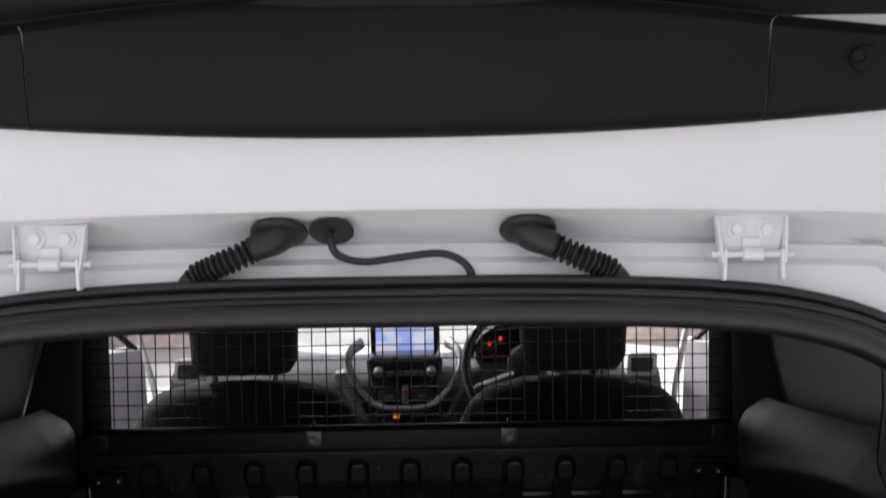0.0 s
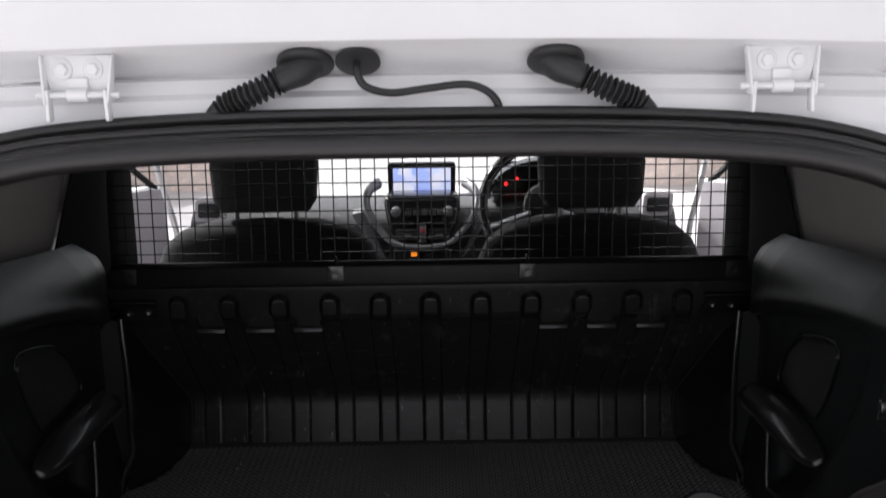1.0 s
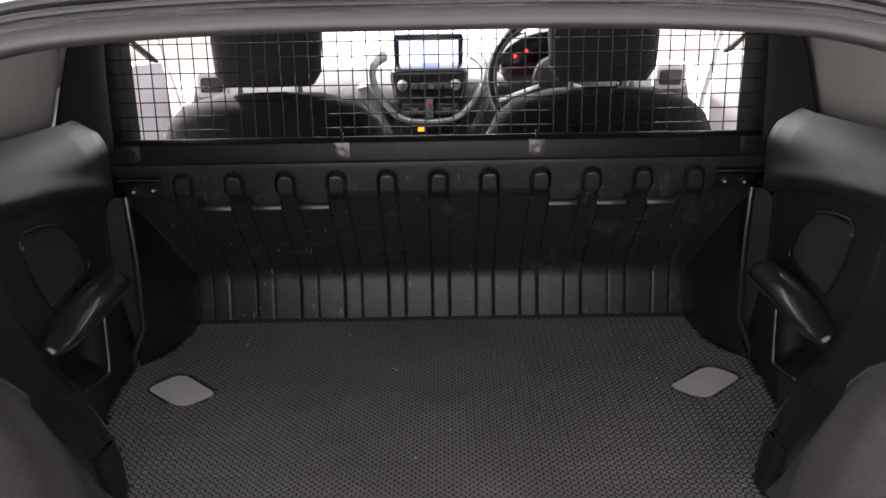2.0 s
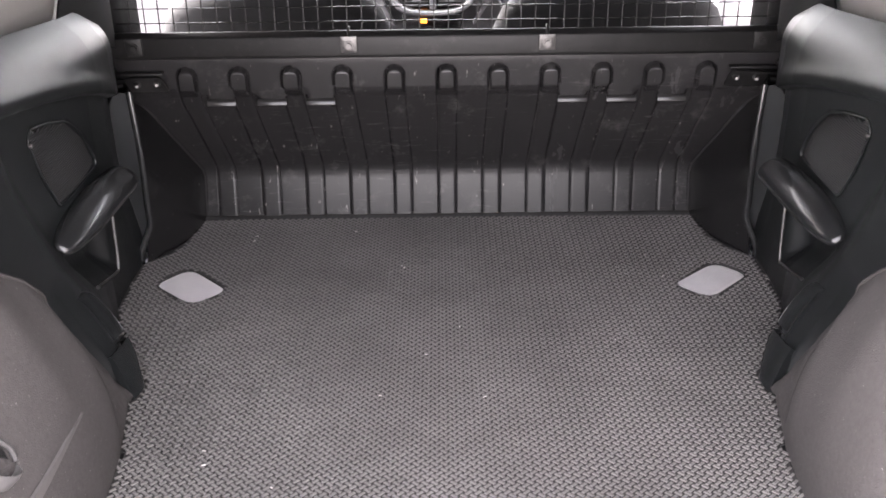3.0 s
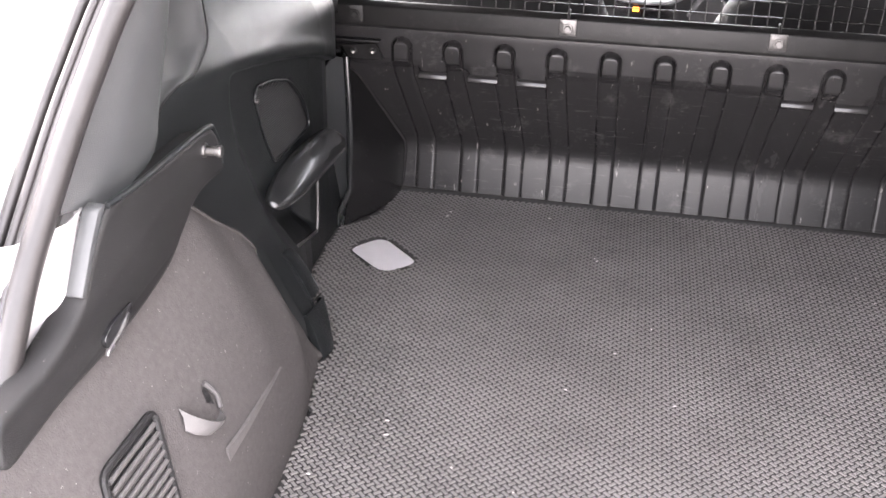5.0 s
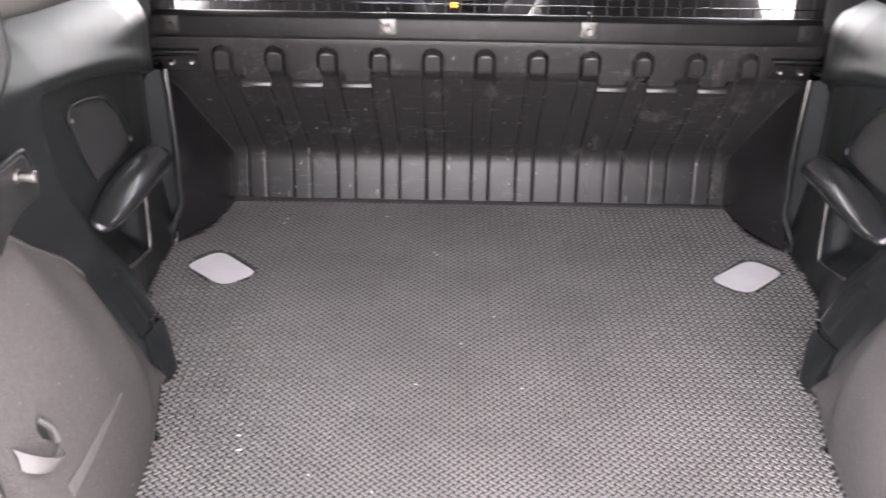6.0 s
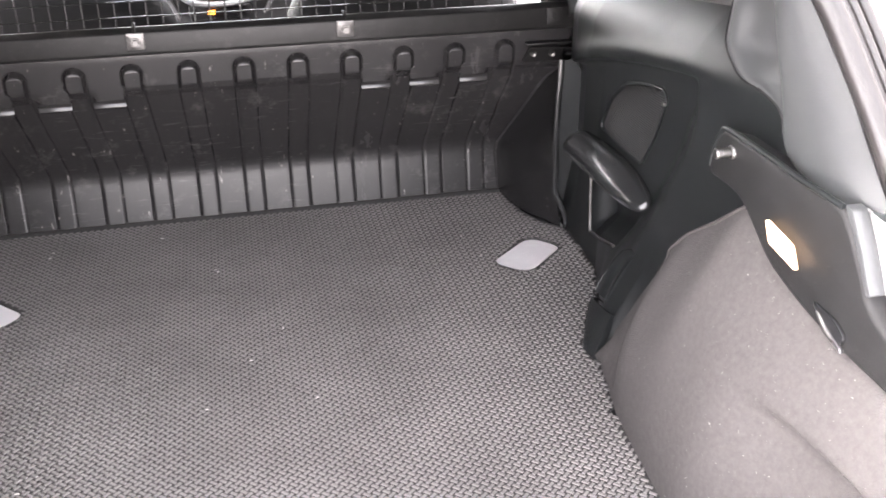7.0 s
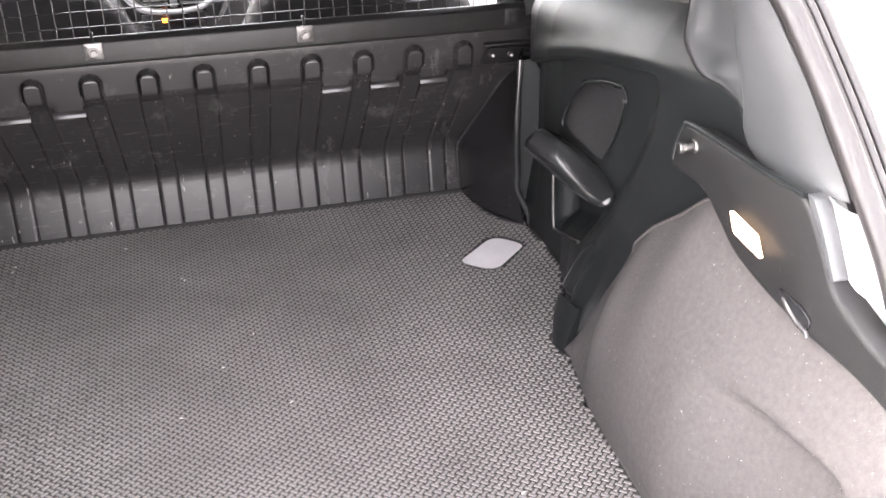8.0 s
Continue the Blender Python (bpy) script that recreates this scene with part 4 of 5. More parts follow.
def tailgate():
    t = thing("tailgate", "raised white tailgate with black inner trim", "tailgate")
    xs = np.linspace(-0.66, 0.66, 45)
    profile = [(0.414, 0.824), (0.409, 0.846), (0.376, 0.8690), (0.336, 0.8790), (0.331, 0.8815), (0.3285, 0.887), (0.327, 0.905), (0.322, 0.935), (0.316, 0.965), (0.312, 1.02), (0.300, 1.10)]
    part("inner_frame", skin([[Vector((x, y, z - crown(x) * (1.0 if z < 0.89 else 0.4))) for x in xs] for y, z in profile], 0.003), WHITE, t, "white painted inner frame", angle=28)
    outer = [[Vector((x, y, z - crown(x))) for x in xs] for y, z in ((0.392, 0.88), (0.392, 0.95), (0.375, 1.06), (0.34, 1.13), (0.24, 1.16), (0.2, 1.14))]
    part("outer_skin", skin(outer, 0.003), WHITE, t, "white painted outer skin")

    def trim(x0, x1, name, label, steps):
        grid = []
        for f, y in ((0.0, 0.312), (0.01, 0.303), (0.05, 0.2975), (0.12, 0.296), (0.5, 0.290), (0.85, 0.286), (0.95, 0.2845), (1.0, 0.276), (1.02, 0.264)):
            line = []
            for x in np.linspace(x0, x1, steps):
                u = (x - 0.013) / 0.378
                low = 0.9555 + 0.0125 * u * u
                high = 1.092 - 0.026 * u * u + 0.035 * max(abs(u) - 1, 0) ** 1.5
                line.append(Vector((x, y - 0.012 * (1 - u * u) * (1 if abs(u) < 1 else 0) * math.sin(math.pi * min(f, 1)), low + (high - low) * f)))
            grid.append(line)
        part(name, skin(grid, 0.002), GATE_TRIM, t, label, angle=50)
    trim(-0.3585, 0.3885, "trim_panel", "black grained plastic centre trim", 40)
    trim(-0.66, -0.3605, "trim_panel", "black grained plastic side trim", 16)
    trim(0.3905, 0.66, "trim_panel", "black grained plastic side trim", 16)
    k = Vector((0.484, 0.288, 1.027))
    knob = joined(rod(k, k + Vector((0, -0.006, -0.001)), 0.0135, 20, 0.001), rod(k + Vector((-0.004, -0.005, 0)), k + Vector((-0.012, -0.020, 0.001)), 0.0062, 12, 0.001))
    part("knob", knob, GATE_TRIM, t, "black shelf cord knob")
    pane = [[gate(s, x, -0.012) for x in np.linspace(-0.58, 0.58, 21)] for s in (0.0, 0.3, 0.58)]
    g = part("glass", skin(pane, 0.004), GLASS, t, "clear rear window")
    g.visible_shadow = False
    band = [[gate(s, x, -0.007) for x in np.linspace(-0.60, 0.60, 31)] for s in (-0.07, -0.02, 0.008)]
    part("frit", skin(band), FRIT, t, "dark edge band of the rear window")
    low = [[gate(s, x, off) for x in xs] for s, off in ((0.58, 0.0), (0.62, 0.02), (0.77, 0.03), (0.82, -0.04))]
    part("lower_panel", skin(low, 0.02), WHITE, t, "white painted lower panel")
    for s in (1, -1):
        rail = slab([(0.0, 0.0), (0.60, 0.0), (0.60, 0.05), (0.0, 0.05)], "x", 0.58, 0.66, 0.01)
        for v in rail.verts:
            v.co = gate(v.co.y, v.co.x, v.co.z - 0.045)
        part("side_rail", mirrored(rail, s), TRIM, t, "black side trim of the rear window")
    return t


tail = tailgate()

right_edge = [p for p in curve(SEAL_LINE, 60) if p.z > 0.60]
gutter = []
for p in [Vector((-q.x, q.y, q.z)) for q in reversed(right_edge[1:])] + right_edge:
    drop = crown(p.x) + 0.9 * max(abs(p.x) - 0.50, 0)
    gutter.append([p + Vector((0, 0.018, 0.022)), p + Vector((p.x * 0.03, 0.034, 0.036)), Vector((p.x * 1.07, max(p.y + 0.046, 0.376 - drop), max(p.z + 0.046, 0.816 - drop))), Vector((p.x * 1.09, 0.388 - drop * 0.5, 0.822 - drop)), Vector((p.x * 1.11, 0.394 - drop * 0.5, 0.836 - drop)), Vector((p.x * 1.13, 0.430 - drop * 0.5, 0.842 - drop)), Vector((p.x * 1.15, 0.440 - drop * 0.5, 0.890 - drop))])
channel = part("roof_channel", skin(gutter, 0.003), WHITE, angle=28)
tagged(channel, "white painted roof gutter behind the hatch seal", "gutter", kind="structure")


def hinge(x0):
    """A bolted leaf under the tailgate, with a pin and two arms down to the roof."""
    leaf = slab(rounded([(-0.044, 0.030), (-0.033, -0.012), (0.033, -0.012), (0.042, 0.030)], 0.007), "y", -0.0045, 0.0, 0.0008)
    t = part("hinge", leaf, WHITE, tail, "white painted steel hinge", angle=30)
    for s in (1, -1):
        cheek = slab(rounded([(-0.022, -0.022), (0.0, -0.020), (0.0, 0.031), (-0.010, 0.031)], 0.004), "x", -0.0015, 0.0015, 0.0005)
        for v in cheek.verts:
            v.co.x += s * (0.038 + 0.10 * v.co.z)
        part("cheek", cheek, WHITE, t)
        head = joined(rod((s * 0.0175, -0.004, 0.015), (s * 0.0175, -0.007, 0.015), 0.0115, 18, 0.001), rod((s * 0.0175, -0.0065, 0.015), (s * 0.0175, -0.013, 0.015), 0.0072, 6, 0.001))
        part("bolt", head, WHITE, t, "painted bolt", angle=25)
        arm = slab(rounded([(-0.020, -0.006), (-0.006, -0.006), (-0.004, -0.040), (-0.018, -0.040)], 0.003), "x", -0.002, 0.002, 0.0006)
        for v in arm.verts:
            v.co.x += s * (0.033 + 0.05 * (-0.004 - v.co.z) * (0.4 if s * x0 < 0 else 1))
        part("arm", arm, WHITE, t)
    part("pad", box(-0.030, 0.030, 0.0002, 0.020, -0.004, 0.020, 0.002), WHITE, t)
    part("pin", rod((-0.048, -0.012, -0.012), (0.048, -0.012, -0.012), 0.0035, 12, 0.0008), WHITE, t)
    part("knuckle", joined(rod((-0.012, -0.012, -0.012), (0.012, -0.012, -0.012), 0.0075, 14, 0.001), box(-0.011, 0.011, -0.010, 0.0, -0.010, 0.006, 0.002)), WHITE, t)
    t.location, t.scale = (x0, 0.3520, 0.8375), (0.93, 1, 1)


hinge(-0.362)
hinge(0.391)


def boot(x, lean, group):
    """A ribbed harness gaiter from a round grommet on the tailgate down to the roof."""
    t = thing("harness_boot", "black ribbed rubber harness boot", "cable boot", group=group)
    base, face = Vector((x, 0.372, 0.8545)), Vector((0, -0.52, -0.854))
    flange = [base - face * 0.014, base - face * 0.0028, base - face * 0.0022, base + face * 0.0010, base + face * 0.004, base + face * 0.006]
    part("grommet", sweep(flange, lambda k, n: circle(0.0318 * (0.26, 0.26, 0.98, 1.0, 0.94, 0.76)[k], 28)), BOOT, t, "round rubber grommet", angle=50)
    neck = curve([base, base + Vector((lean * 0.006, -0.008, -0.007)), base + Vector((lean * 0.018, -0.014, -0.013)), base + Vector((lean * 0.030, -0.017, -0.019))], 14)
    part("neck", sweep(neck, lambda k, n: circle(0.0225 - 0.0098 * (k / n) ** 0.7, 18)), BOOT, t, "smooth rubber neck")
    sleeve = curve([base + Vector((lean * 0.026, -0.017, -0.017)), base + Vector((lean * 0.050, -0.017, -0.028)), base + Vector((lean * 0.074, -0.014, -0.038)), base + Vector((lean * 0.094, -0.011, -0.048)), base + Vector((lean * 0.116, -0.007, -0.076))], 160)
    part("sleeve", sweep(sleeve, lambda k, n: circle(0.0122 + (0.0032 * math.sin(k / n * 2 * math.pi * 15) if k < 0.74 * n else 0.0) - 0.0022 * k / n, 18)), BOOT, t, "ribbed rubber sleeve", angle=80)
    return t


boot(-0.122, -1, "harness boots")
boot(0.152, 1, "harness boots")


def washer_hose():
    t = thing("washer_hose", "thin black washer hose with a round grommet", "hose")
    b, face = Vector((-0.0645, 0.371, 0.8560)), Vector((0, -0.62, -0.785))
    part("grommet", sweep([b - face * 0.014, b - face * 0.0022, b - face * 0.0016, b + face * 0.0016, b + face * 0.0034], lambda k, n: circle(0.0250 * (0.24, 0.24, 0.98, 1, 0.8)[k], 26)), BOOT, t, "round rubber grommet", angle=50)
    part("pipe", tube([b + Vector((0, -0.004, 0)), b + Vector((0, -0.014, -0.010)), b + Vector((0.008, -0.014, -0.026)), b + Vector((0.035, -0.010, -0.034)), b + Vector((0.075, -0.008, -0.030)), b + Vector((0.115, -0.008, -0.026)), b + Vector((0.138, -0.008, -0.032)), b + Vector((0.152, -0.010, -0.046)), b + Vector((0.158, -0.014, -0.072))], 0.0043, 12, 70), BOOT, t, "thin bent rubber pipe")
    return t


washer_hose()


# ---- cab: seats, dashboard, wheel, pillars and open doors ----
def seat():
    """A front seat seen from behind, built at its own foot."""
    t = thing("front_seat", "black fabric front seat with headrest", "seat", group="front seats")

    def cushion(rows):
        return skin([[Vector((cx + w * math.copysign(abs(math.cos(a)) ** 0.55, math.cos(a)), cy + d * math.copysign(abs(math.sin(a)) ** 0.7, math.sin(a)), z)) for a in np.linspace(0, 2 * math.pi, 40, endpoint=False)] for cx, cy, z, w, d in rows], close=True)
    back = [(0, 0.06, -0.15, 0.24, 0.06), (0, 0.04, 0.0, 0.265, 0.07), (0, 0.02, 0.20, 0.275, 0.075), (0, 0.0, 0.33, 0.272, 0.072), (0, -0.01, 0.39, 0.245, 0.066), (0, -0.015, 0.425, 0.205, 0.055), (0, -0.015, 0.447, 0.13, 0.035), (0, -0.015, 0.452, 0.04, 0.012)]
    part("backrest", cushion(back), SEAT, t, "black fabric backrest", angle=80)
    head = [(0, -0.02, 0.470, 0.05, 0.02), (0, -0.02, 0.474, 0.105, 0.040), (0, -0.02, 0.500, 0.122, 0.048), (0, -0.02, 0.58, 0.126, 0.052), (0, -0.018, 0.63, 0.118, 0.048), (0, -0.016, 0.66, 0.09, 0.034), (0, -0.016, 0.668, 0.03, 0.010)]
    part("headrest", cushion(head), SEAT, t, "black fabric headrest", angle=80)
    for s in (1, -1):
        part("post", rod((s * 0.07, -0.015, 0.43), (s * 0.07, -0.018, 0.49), 0.006, 10), CHROME, t, "chrome headrest post")
    part("base", box(-0.26, 0.26, 0.05, 0.55, -0.32, -0.10, 0.04, 3), SEAT, t)
    return t


chair = seat()
chair.location = (-0.390, 1.60, 0.0)
copy_thing(chair, pose(0.378, 1.60, 0.0))


def dashboard():
    t = thing("dashboard", "grey moulded dashboard with a lit centre screen", "dashboard")
    rows = []
    for x in np.linspace(-0.74, 0.74, 41):
        h = 0.345 + 0.045 * math.exp(-((x - 0.33) / 0.17) ** 4)
        rows.append(curve([(x, 2.30, -0.10), (x, 2.24, 0.12), (x, 2.22, 0.24), (x, 2.23, h - 0.05), (x, 2.27, h - 0.008), (x, 2.36, h), (x, 2.60, h - 0.01), (x, 2.80, h - 0.05)], 24))
    part("skin", skin(rows, 0.01), DASH, t, "grained grey dashboard skin", angle=70)
    stack = slab(rounded([(-0.150, 0.40), (-0.135, 0.300), (-0.100, 0.250), (0.032, 0.250), (0.067, 0.300), (0.085, 0.40)], 0.03), "y", 2.185, 2.30, 0.012, 3)
    part("centre_console", stack, PIANO, t, "black centre control stack")
    tray = slab(rounded([(-0.125, 0.244), (0.057, 0.244), (0.050, 0.190), (-0.118, 0.190)], 0.015), "y", 2.19, 2.30, 0.006, 2)
    part("lower_tray", tray, PIANO, t, "black tray below the control stack")
    u_line = curve([(-0.165, 2.26, 0.428), (-0.192, 2.22, 0.412), (-0.200, 2.20, 0.380), (-0.184, 2.19, 0.335), (-0.152, 2.18, 0.290), (-0.112, 2.172, 0.257), (-0.034, 2.168, 0.248), (0.044, 2.172, 0.257), (0.084, 2.18, 0.290), (0.116, 2.19, 0.335), (0.132, 2.20, 0.380), (0.124, 2.22, 0.412), (0.097, 2.26, 0.428)], 60)
    part("bezel", sweep(u_line, lambda k, n: [(a, b * 1.5) for a, b in circle(0.0080 + 0.0045 * abs(2 * k / n - 1) ** 2, 12)]), SILVER, t, "satin silver U shaped bezel")
    for outer, inner in (((-0.245, 0.345), (-0.165, 0.215)), ((0.177, 0.345), (0.097, 0.215))):
        cheek = slab(rounded([outer, inner, (inner[0] * 0.86, 0.205), (outer[0] * 0.86, 0.352)], 0.006), "y", 2.192, 2.27, 0.004)
        part("console_cheek", cheek, CHEEK, t, "grey console side")
    tab = part("screen_unit", slab(rounded([(-0.137, 0.352), (0.069, 0.352), (0.071, 0.484), (-0.139, 0.484)], 0.012), "y", 2.295, 2.325, 0.004), PIANO, t, "black framed touch screen")
    part("display", slab(rounded([(-0.122, 0.384), (0.055, 0.384), (0.055, 0.468), (-0.122, 0.468)], 0.003), "y", 2.2915, 2.296), SCREEN, tab, "lit map display")
    for x in (-0.110, 0.046):
        part("knob", joined(rod((x, 2.19, 0.355), (x, 2.160, 0.355), 0.0145, 24, 0.003), rod((x, 2.161, 0.355), (x, 2.156, 0.355), 0.008, 16, 0.001)), SILVER, t, "round silver knob")
    for x in (-0.078, 0.018):
        g = part("air_vent", slab(rounded([(x - 0.036, 0.264), (x + 0.036, 0.264), (x + 0.036, 0.302), (x - 0.036, 0.302)], 0.008), "y", 2.178, 2.19, 0.002), TRIM, t, "black air vent")
        for k in range(4):
            part("slat", box(x - 0.032, x + 0.032, 2.172, 2.180, 0.269 + 0.009 * k, 0.272 + 0.009 * k), DOOR_GREY, g)
        part("tab", box(x - 0.012, x + 0.012, 2.166, 2.176, 0.279, 0.287, 0.002), SILVER, g)
    part("divider", box(-0.041, -0.021, 2.165, 2.19, 0.258, 0.312, 0.004), SILVER, t, "silver divider")
    part("warning_switch", box(-0.037, -0.025, 2.160, 2.168, 0.292, 0.304, 0.002), RED_DULL, t, "red hazard switch")
    part("telltale", box(-0.068, -0.050, 2.180, 2.192, 0.216, 0.226, 0.001), AMBER, t, "lit amber lamp")
    for k in range(5):
        part("button", box(-0.084 + 0.024 * k, -0.064 + 0.024 * k, 2.178, 2.190, 0.342, 0.356, 0.002), DOOR_GREY, t)
    for s in (1, -1):
        # Pale surround: glare on the dash end, put into the vent's colour.
        e = part("end_vent", slab(rounded([(-0.045, 0.325), (0.045, 0.325), (0.050, 0.395), (-0.040, 0.395)], 0.012), "y", 2.205, 2.25, 0.004), DOOR_CARD, t, "end air vent, dash glare put into its pale colour")
        e.location.x = s * 0.675
        part("louvre", slab(rounded([(-0.032, 0.338), (0.032, 0.338), (0.036, 0.382), (-0.030, 0.382)], 0.008), "y", 2.2, 2.206, 0.001), TRIM, e)
    hood = skin([[Vector((0.33 + w * math.cos(a), y, 0.385 + h * math.sin(a))) for a in np.linspace(0.0, math.pi, 20)] for y, w, h in ((2.20, 0.165, 0.115), (2.24, 0.17, 0.12), (2.36, 0.16, 0.09), (2.45, 0.14, 0.05))], 0.008)
    part("instrument_hood", hood, PIANO, t, "black instrument hood")
    dial = part("instrument_panel", slab(rounded([(0.18, 0.36), (0.48, 0.36), (0.47, 0.48), (0.19, 0.48)], 0.04), "y", 2.33, 2.34), PIANO, t, "black instrument panel")
    for x, z in ((0.228, 0.410), (0.262, 0.425)):
        part("telltale", rod((x, 2.33, z), (x, 2.322, z), 0.0052, 14), RED, dial, "lit red lamp")
    return t


CHEEK = material("mid_grey_console", (0.10, 0.10, 0.104), 0.5, grain=0.4, stains=0.1)
RED_DULL = material("red_plastic", (0.35, 0.03, 0.03), 0.4, stains=0.1)
dashboard()


def steering_wheel():
    t = thing("steering_wheel", "black steering wheel with silver spokes", "steering wheel")
    c, r = Vector((0.325, 2.06, 0.385)), 0.182
    tilt = Matrix.Rotation(radians(-24), 3, "X")
    ring = [c + tilt @ Vector((r * math.cos(a), 0, r * math.sin(a))) for a in np.linspace(0, 2 * math.pi, 61)]
    part("rim", sweep(ring, lambda k, n: circle(0.0145, 12), caps=False), PIANO, t, "black leather rim")
    part("hub", sweep([c + Vector((0, -0.01, 0)), c + Vector((0, 0.0, 0)), c + Vector((0, 0.05, 0))], lambda k, n: circle((0.045, 0.062, 0.06)[k], 20)), TRIM, t)
    for a in (200, 340, 250, 290):
        d = tilt @ Vector((math.cos(radians(a)), 0, math.sin(radians(a))))
        part("spoke", sweep([c + d * 0.05, c + d * 0.11, c + d * 0.172], lambda k, n: [(x, y * 0.5) for x, y in circle(0.014, 10)]), SILVER, t, "silver spoke")
    part("column", rod((0.325, 2.10, 0.375), (0.325, 2.30, 0.33), 0.055, 18, 0.01), TRIM, t)
    return t


steering_wheel()


def screen_pillar(side):
    name = "pillar_right" if side > 0 else "pillar_left"
    line = curve([(0.812, 2.36, 0.20), (0.788, 2.24, 0.305), (0.766, 2.07, 0.445), (0.747, 1.94, 0.555), (0.69, 1.74, 0.72), (0.63, 1.6, 0.86)], 20)
    p = part(name, mirrored(sweep(line, lambda k, n: circle(0.0095, 12)), side), WHITE)
    tagged(p, "white painted windscreen pillar at the open door", "pillar", kind="structure")


def front_door(side):
    """A front door swung wide open, with its pale inner card."""
    t = thing("front_door", "open white front door with a pale grey inner card", "door", group="front doors")
    swing = Matrix.Rotation(radians(52 * side), 4, "Z")
    hinge_at = Matrix.Translation((0.80 * side, 2.26, 0))

    def hung(bm):
        """Shaped along -y from the hinge, the inner face at x = 0."""
        mirrored(bm, side)
        bmesh.ops.transform(bm, matrix=hinge_at @ swing, verts=bm.verts)
        return bm
    card = skin([[Vector((0.012 * math.sin(6 * f) * 0.3 - 0.02 * ease(0.45, 0.2, z), -1.10 * f, z)) for z in np.linspace(-0.45, 0.422, 18)] for f in np.linspace(0.02, 1, 16)], 0.02)
    part("door_card", hung(card), DOOR_CARD, t, "pale grey moulded inner card", angle=60)
    part("outer_panel", hung(box(0.04, 0.08, -1.12, 0.0, -0.50, 0.425, 0.01)), WHITE, t, "white painted outer panel")
    border = joined(tube([(0.05, -0.02, 0.41), (0.05, -0.30, 0.66), (0.05, -0.62, 0.80), (0.05, -1.05, 0.80), (0.05, -1.10, 0.42)], 0.010, 10, 40))
    part("window_frame", hung(border), TRIM, t, "black window frame")
    pane = slab([(-0.06, 0.42), (-0.30, 0.65), (-0.62, 0.79), (-1.04, 0.79), (-1.09, 0.42)], "x", 0.050, 0.054)
    g = part("window_pane", hung(pane), GLASS, t, "clear side window")
    g.visible_shadow = False
    return t


for s in (1, -1):
    screen_pillar(s)
    front_door(s)

shield = part("windscreen", skin([curve([(-0.70, y + 0.10, z), (0, y, z + 0.01), (0.70, y + 0.10, z)], 17) for y, z in ((1.86, 0.86), (2.2, 0.62), (2.72, 0.34))], 0.004), GLASS)
shield.visible_shadow = False
tagged(shield, "clear sloping windscreen", "windscreen", kind="structure")
nose = part("bonnet", skin([curve([(-0.78, y, z - 0.05), (-0.4, y, z), (0, y, z + 0.015), (0.4, y, z), (0.78, y, z - 0.05)], 17) for y, z in ((2.70, 0.30), (3.1, 0.24), (3.45, 0.10), (3.52, -0.5))], 0.02), WHITE)
tagged(nose, "white painted bonnet ahead of the windscreen", "bonnet", kind="structure")
firewall = part("firewall", box(-0.76, 0.76, 2.62, 2.70, -0.62, 0.28, 0.01), HEADLINER)
tagged(firewall, "dark wall below the windscreen", "wall", kind="structure")


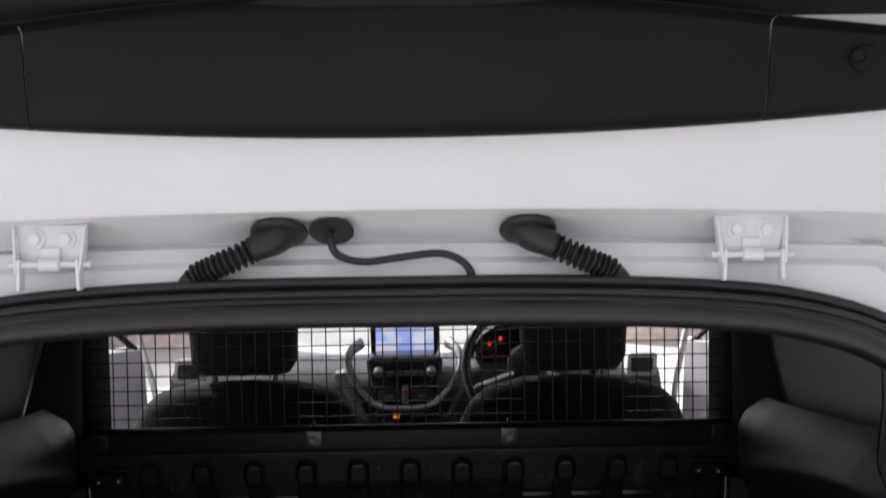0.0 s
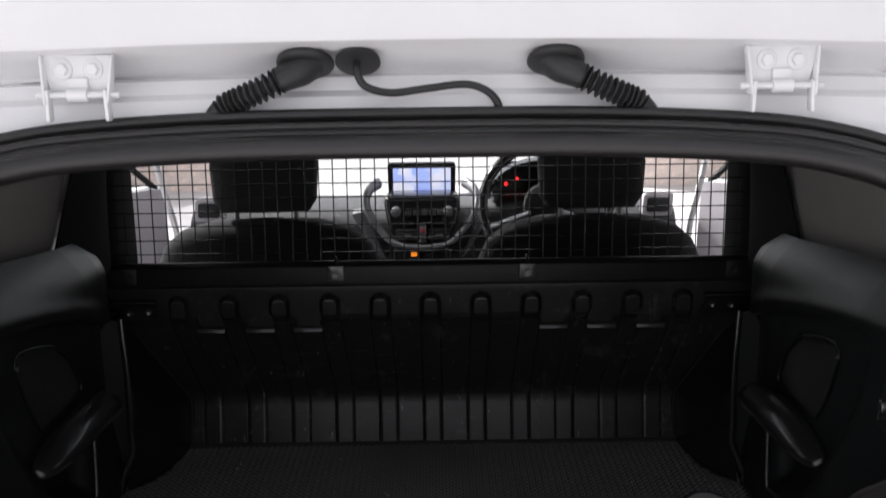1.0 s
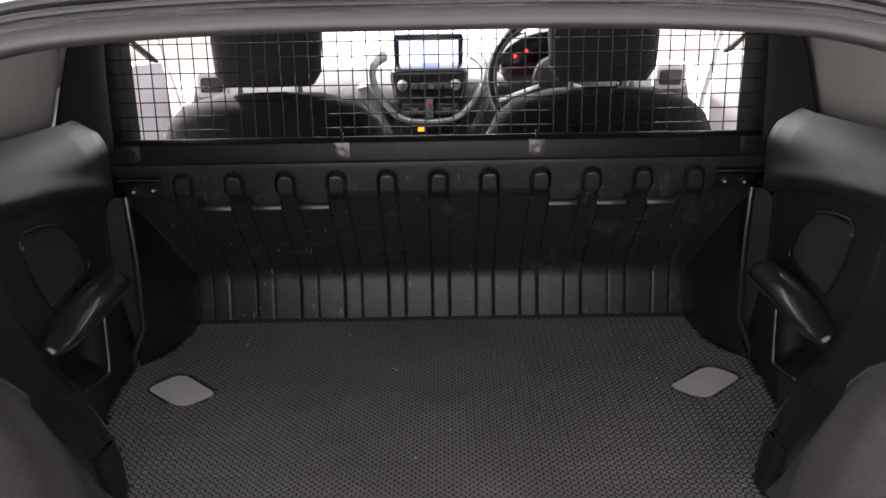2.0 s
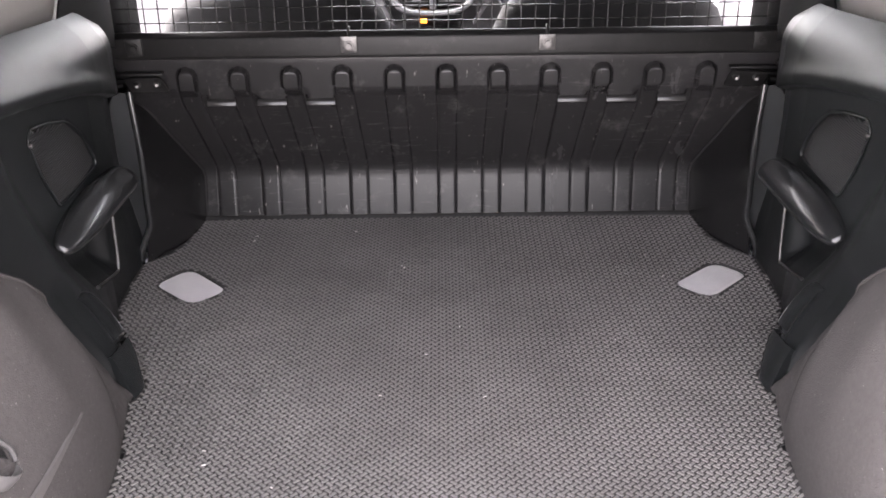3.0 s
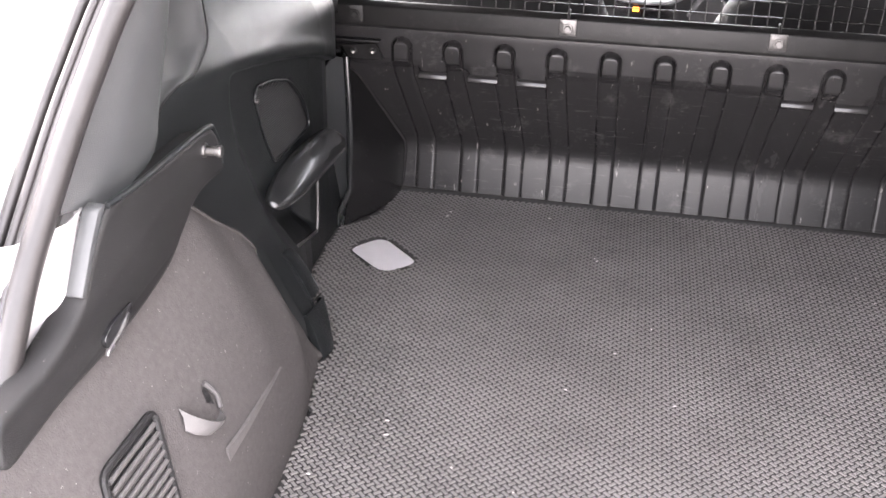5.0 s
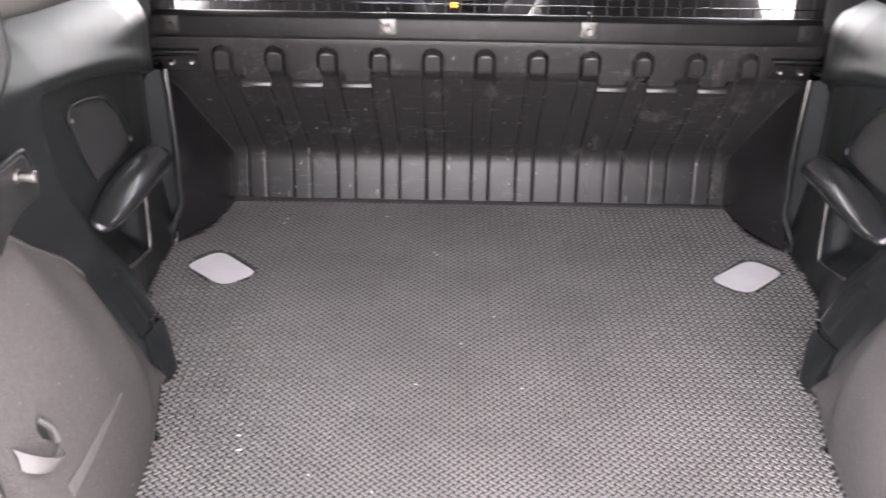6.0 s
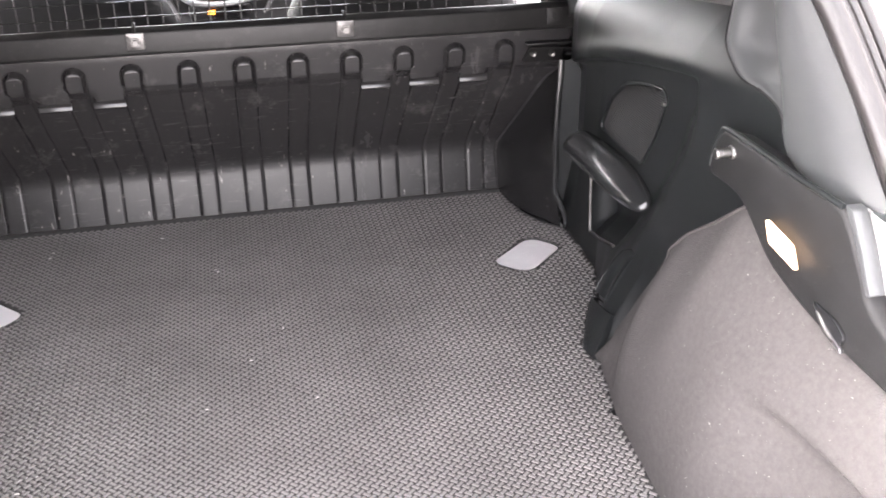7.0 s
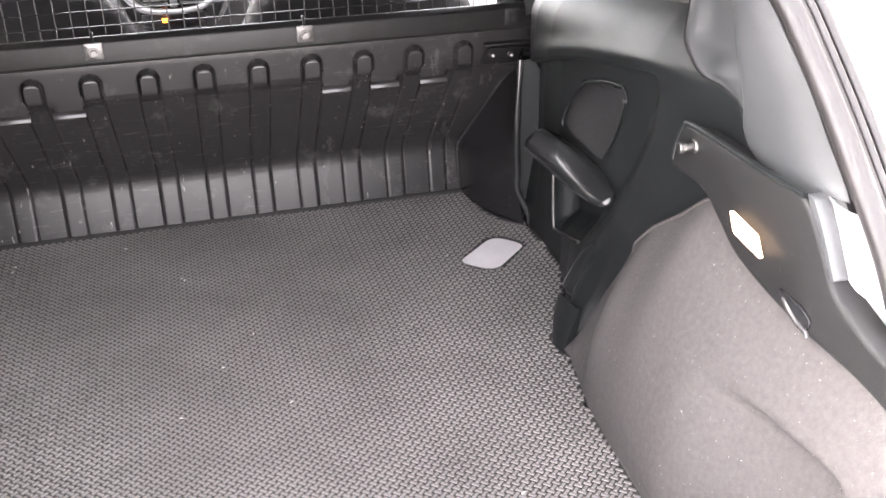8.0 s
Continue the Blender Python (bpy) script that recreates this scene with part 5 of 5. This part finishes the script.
def hedge(side):
    """A green hedge row of many small leaf clumps, seen through the door windows."""
    rng = random.Random(5 + side)
    verts, faces = [], []
    for k in range(3200):
        x = side * rng.uniform(2.95, 9.0)
        y, z = 8.4 + rng.uniform(-0.5, 0.5), -0.68 + 1.5 * rng.random() ** 0.8 + 0.3 * max(noise.noise((x * 0.9, 0, 0)), -0.2)
        q = Euler((rng.uniform(0, 6), rng.uniform(0, 6), rng.uniform(0, 6))).to_matrix()
        c, r, n = Vector((x, y, max(z, -0.62))), rng.uniform(0.05, 0.11), len(verts)
        verts += [c + q @ Vector(p) * r for p in ((-1, -0.5, 0), (0, -0.15, 0.1), (1, 0, 0), (0, 0.55, 0.1))]
        faces.append((n, n + 1, n + 2, n + 3))
    me = bpy.data.meshes.new("hedge")
    me.from_pydata([tuple(v) for v in verts], [], faces)
    return tagged(linked("hedge", me, HEDGE, smooth=False), "green leafy hedge beside the garden wall", "hedge", kind="stuff")


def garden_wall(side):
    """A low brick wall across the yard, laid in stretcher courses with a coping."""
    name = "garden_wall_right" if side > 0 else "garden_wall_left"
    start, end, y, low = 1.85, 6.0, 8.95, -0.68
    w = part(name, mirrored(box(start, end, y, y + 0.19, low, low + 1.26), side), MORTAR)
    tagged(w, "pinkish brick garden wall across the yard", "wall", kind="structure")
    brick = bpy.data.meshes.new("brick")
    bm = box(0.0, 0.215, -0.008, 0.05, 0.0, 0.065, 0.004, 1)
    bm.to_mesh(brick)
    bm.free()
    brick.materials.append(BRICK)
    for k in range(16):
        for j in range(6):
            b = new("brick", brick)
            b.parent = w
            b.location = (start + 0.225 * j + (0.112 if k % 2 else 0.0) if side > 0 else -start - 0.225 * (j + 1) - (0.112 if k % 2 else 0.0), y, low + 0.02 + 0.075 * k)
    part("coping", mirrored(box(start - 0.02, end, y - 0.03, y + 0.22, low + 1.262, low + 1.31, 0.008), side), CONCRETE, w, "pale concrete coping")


MORTAR = material("pinkish_brickwork", (0.78, 0.70, 0.66), 0.9, grain=0.8, grain_size=80, stains=0.15, stain_size=9)
BRICK = material("pinkish_brick", (0.74, 0.62, 0.56), 0.85, grain=0.6, grain_size=120, stains=0.2, stain_size=12)
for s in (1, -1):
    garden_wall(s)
    hedge(s)

# Unseen wall, added to cut the light that reaches the left hand trims.
SHADE_WALL = material("shade_wall_grey", (0.19, 0.186, 0.187), 0.9, grain=0.8, grain_size=60, stains=0.2, stain_size=5)
yard = part("shade_wall", joined(box(2.7, 2.95, -4.2, 1.6, -0.68, 2.3, 0.01), box(2.66, 2.99, -4.25, 1.65, 2.3, 2.37, 0.01)), SHADE_WALL)
tagged(yard, "unseen plain grey wall, added to cut light from the right", "wall", kind="structure")
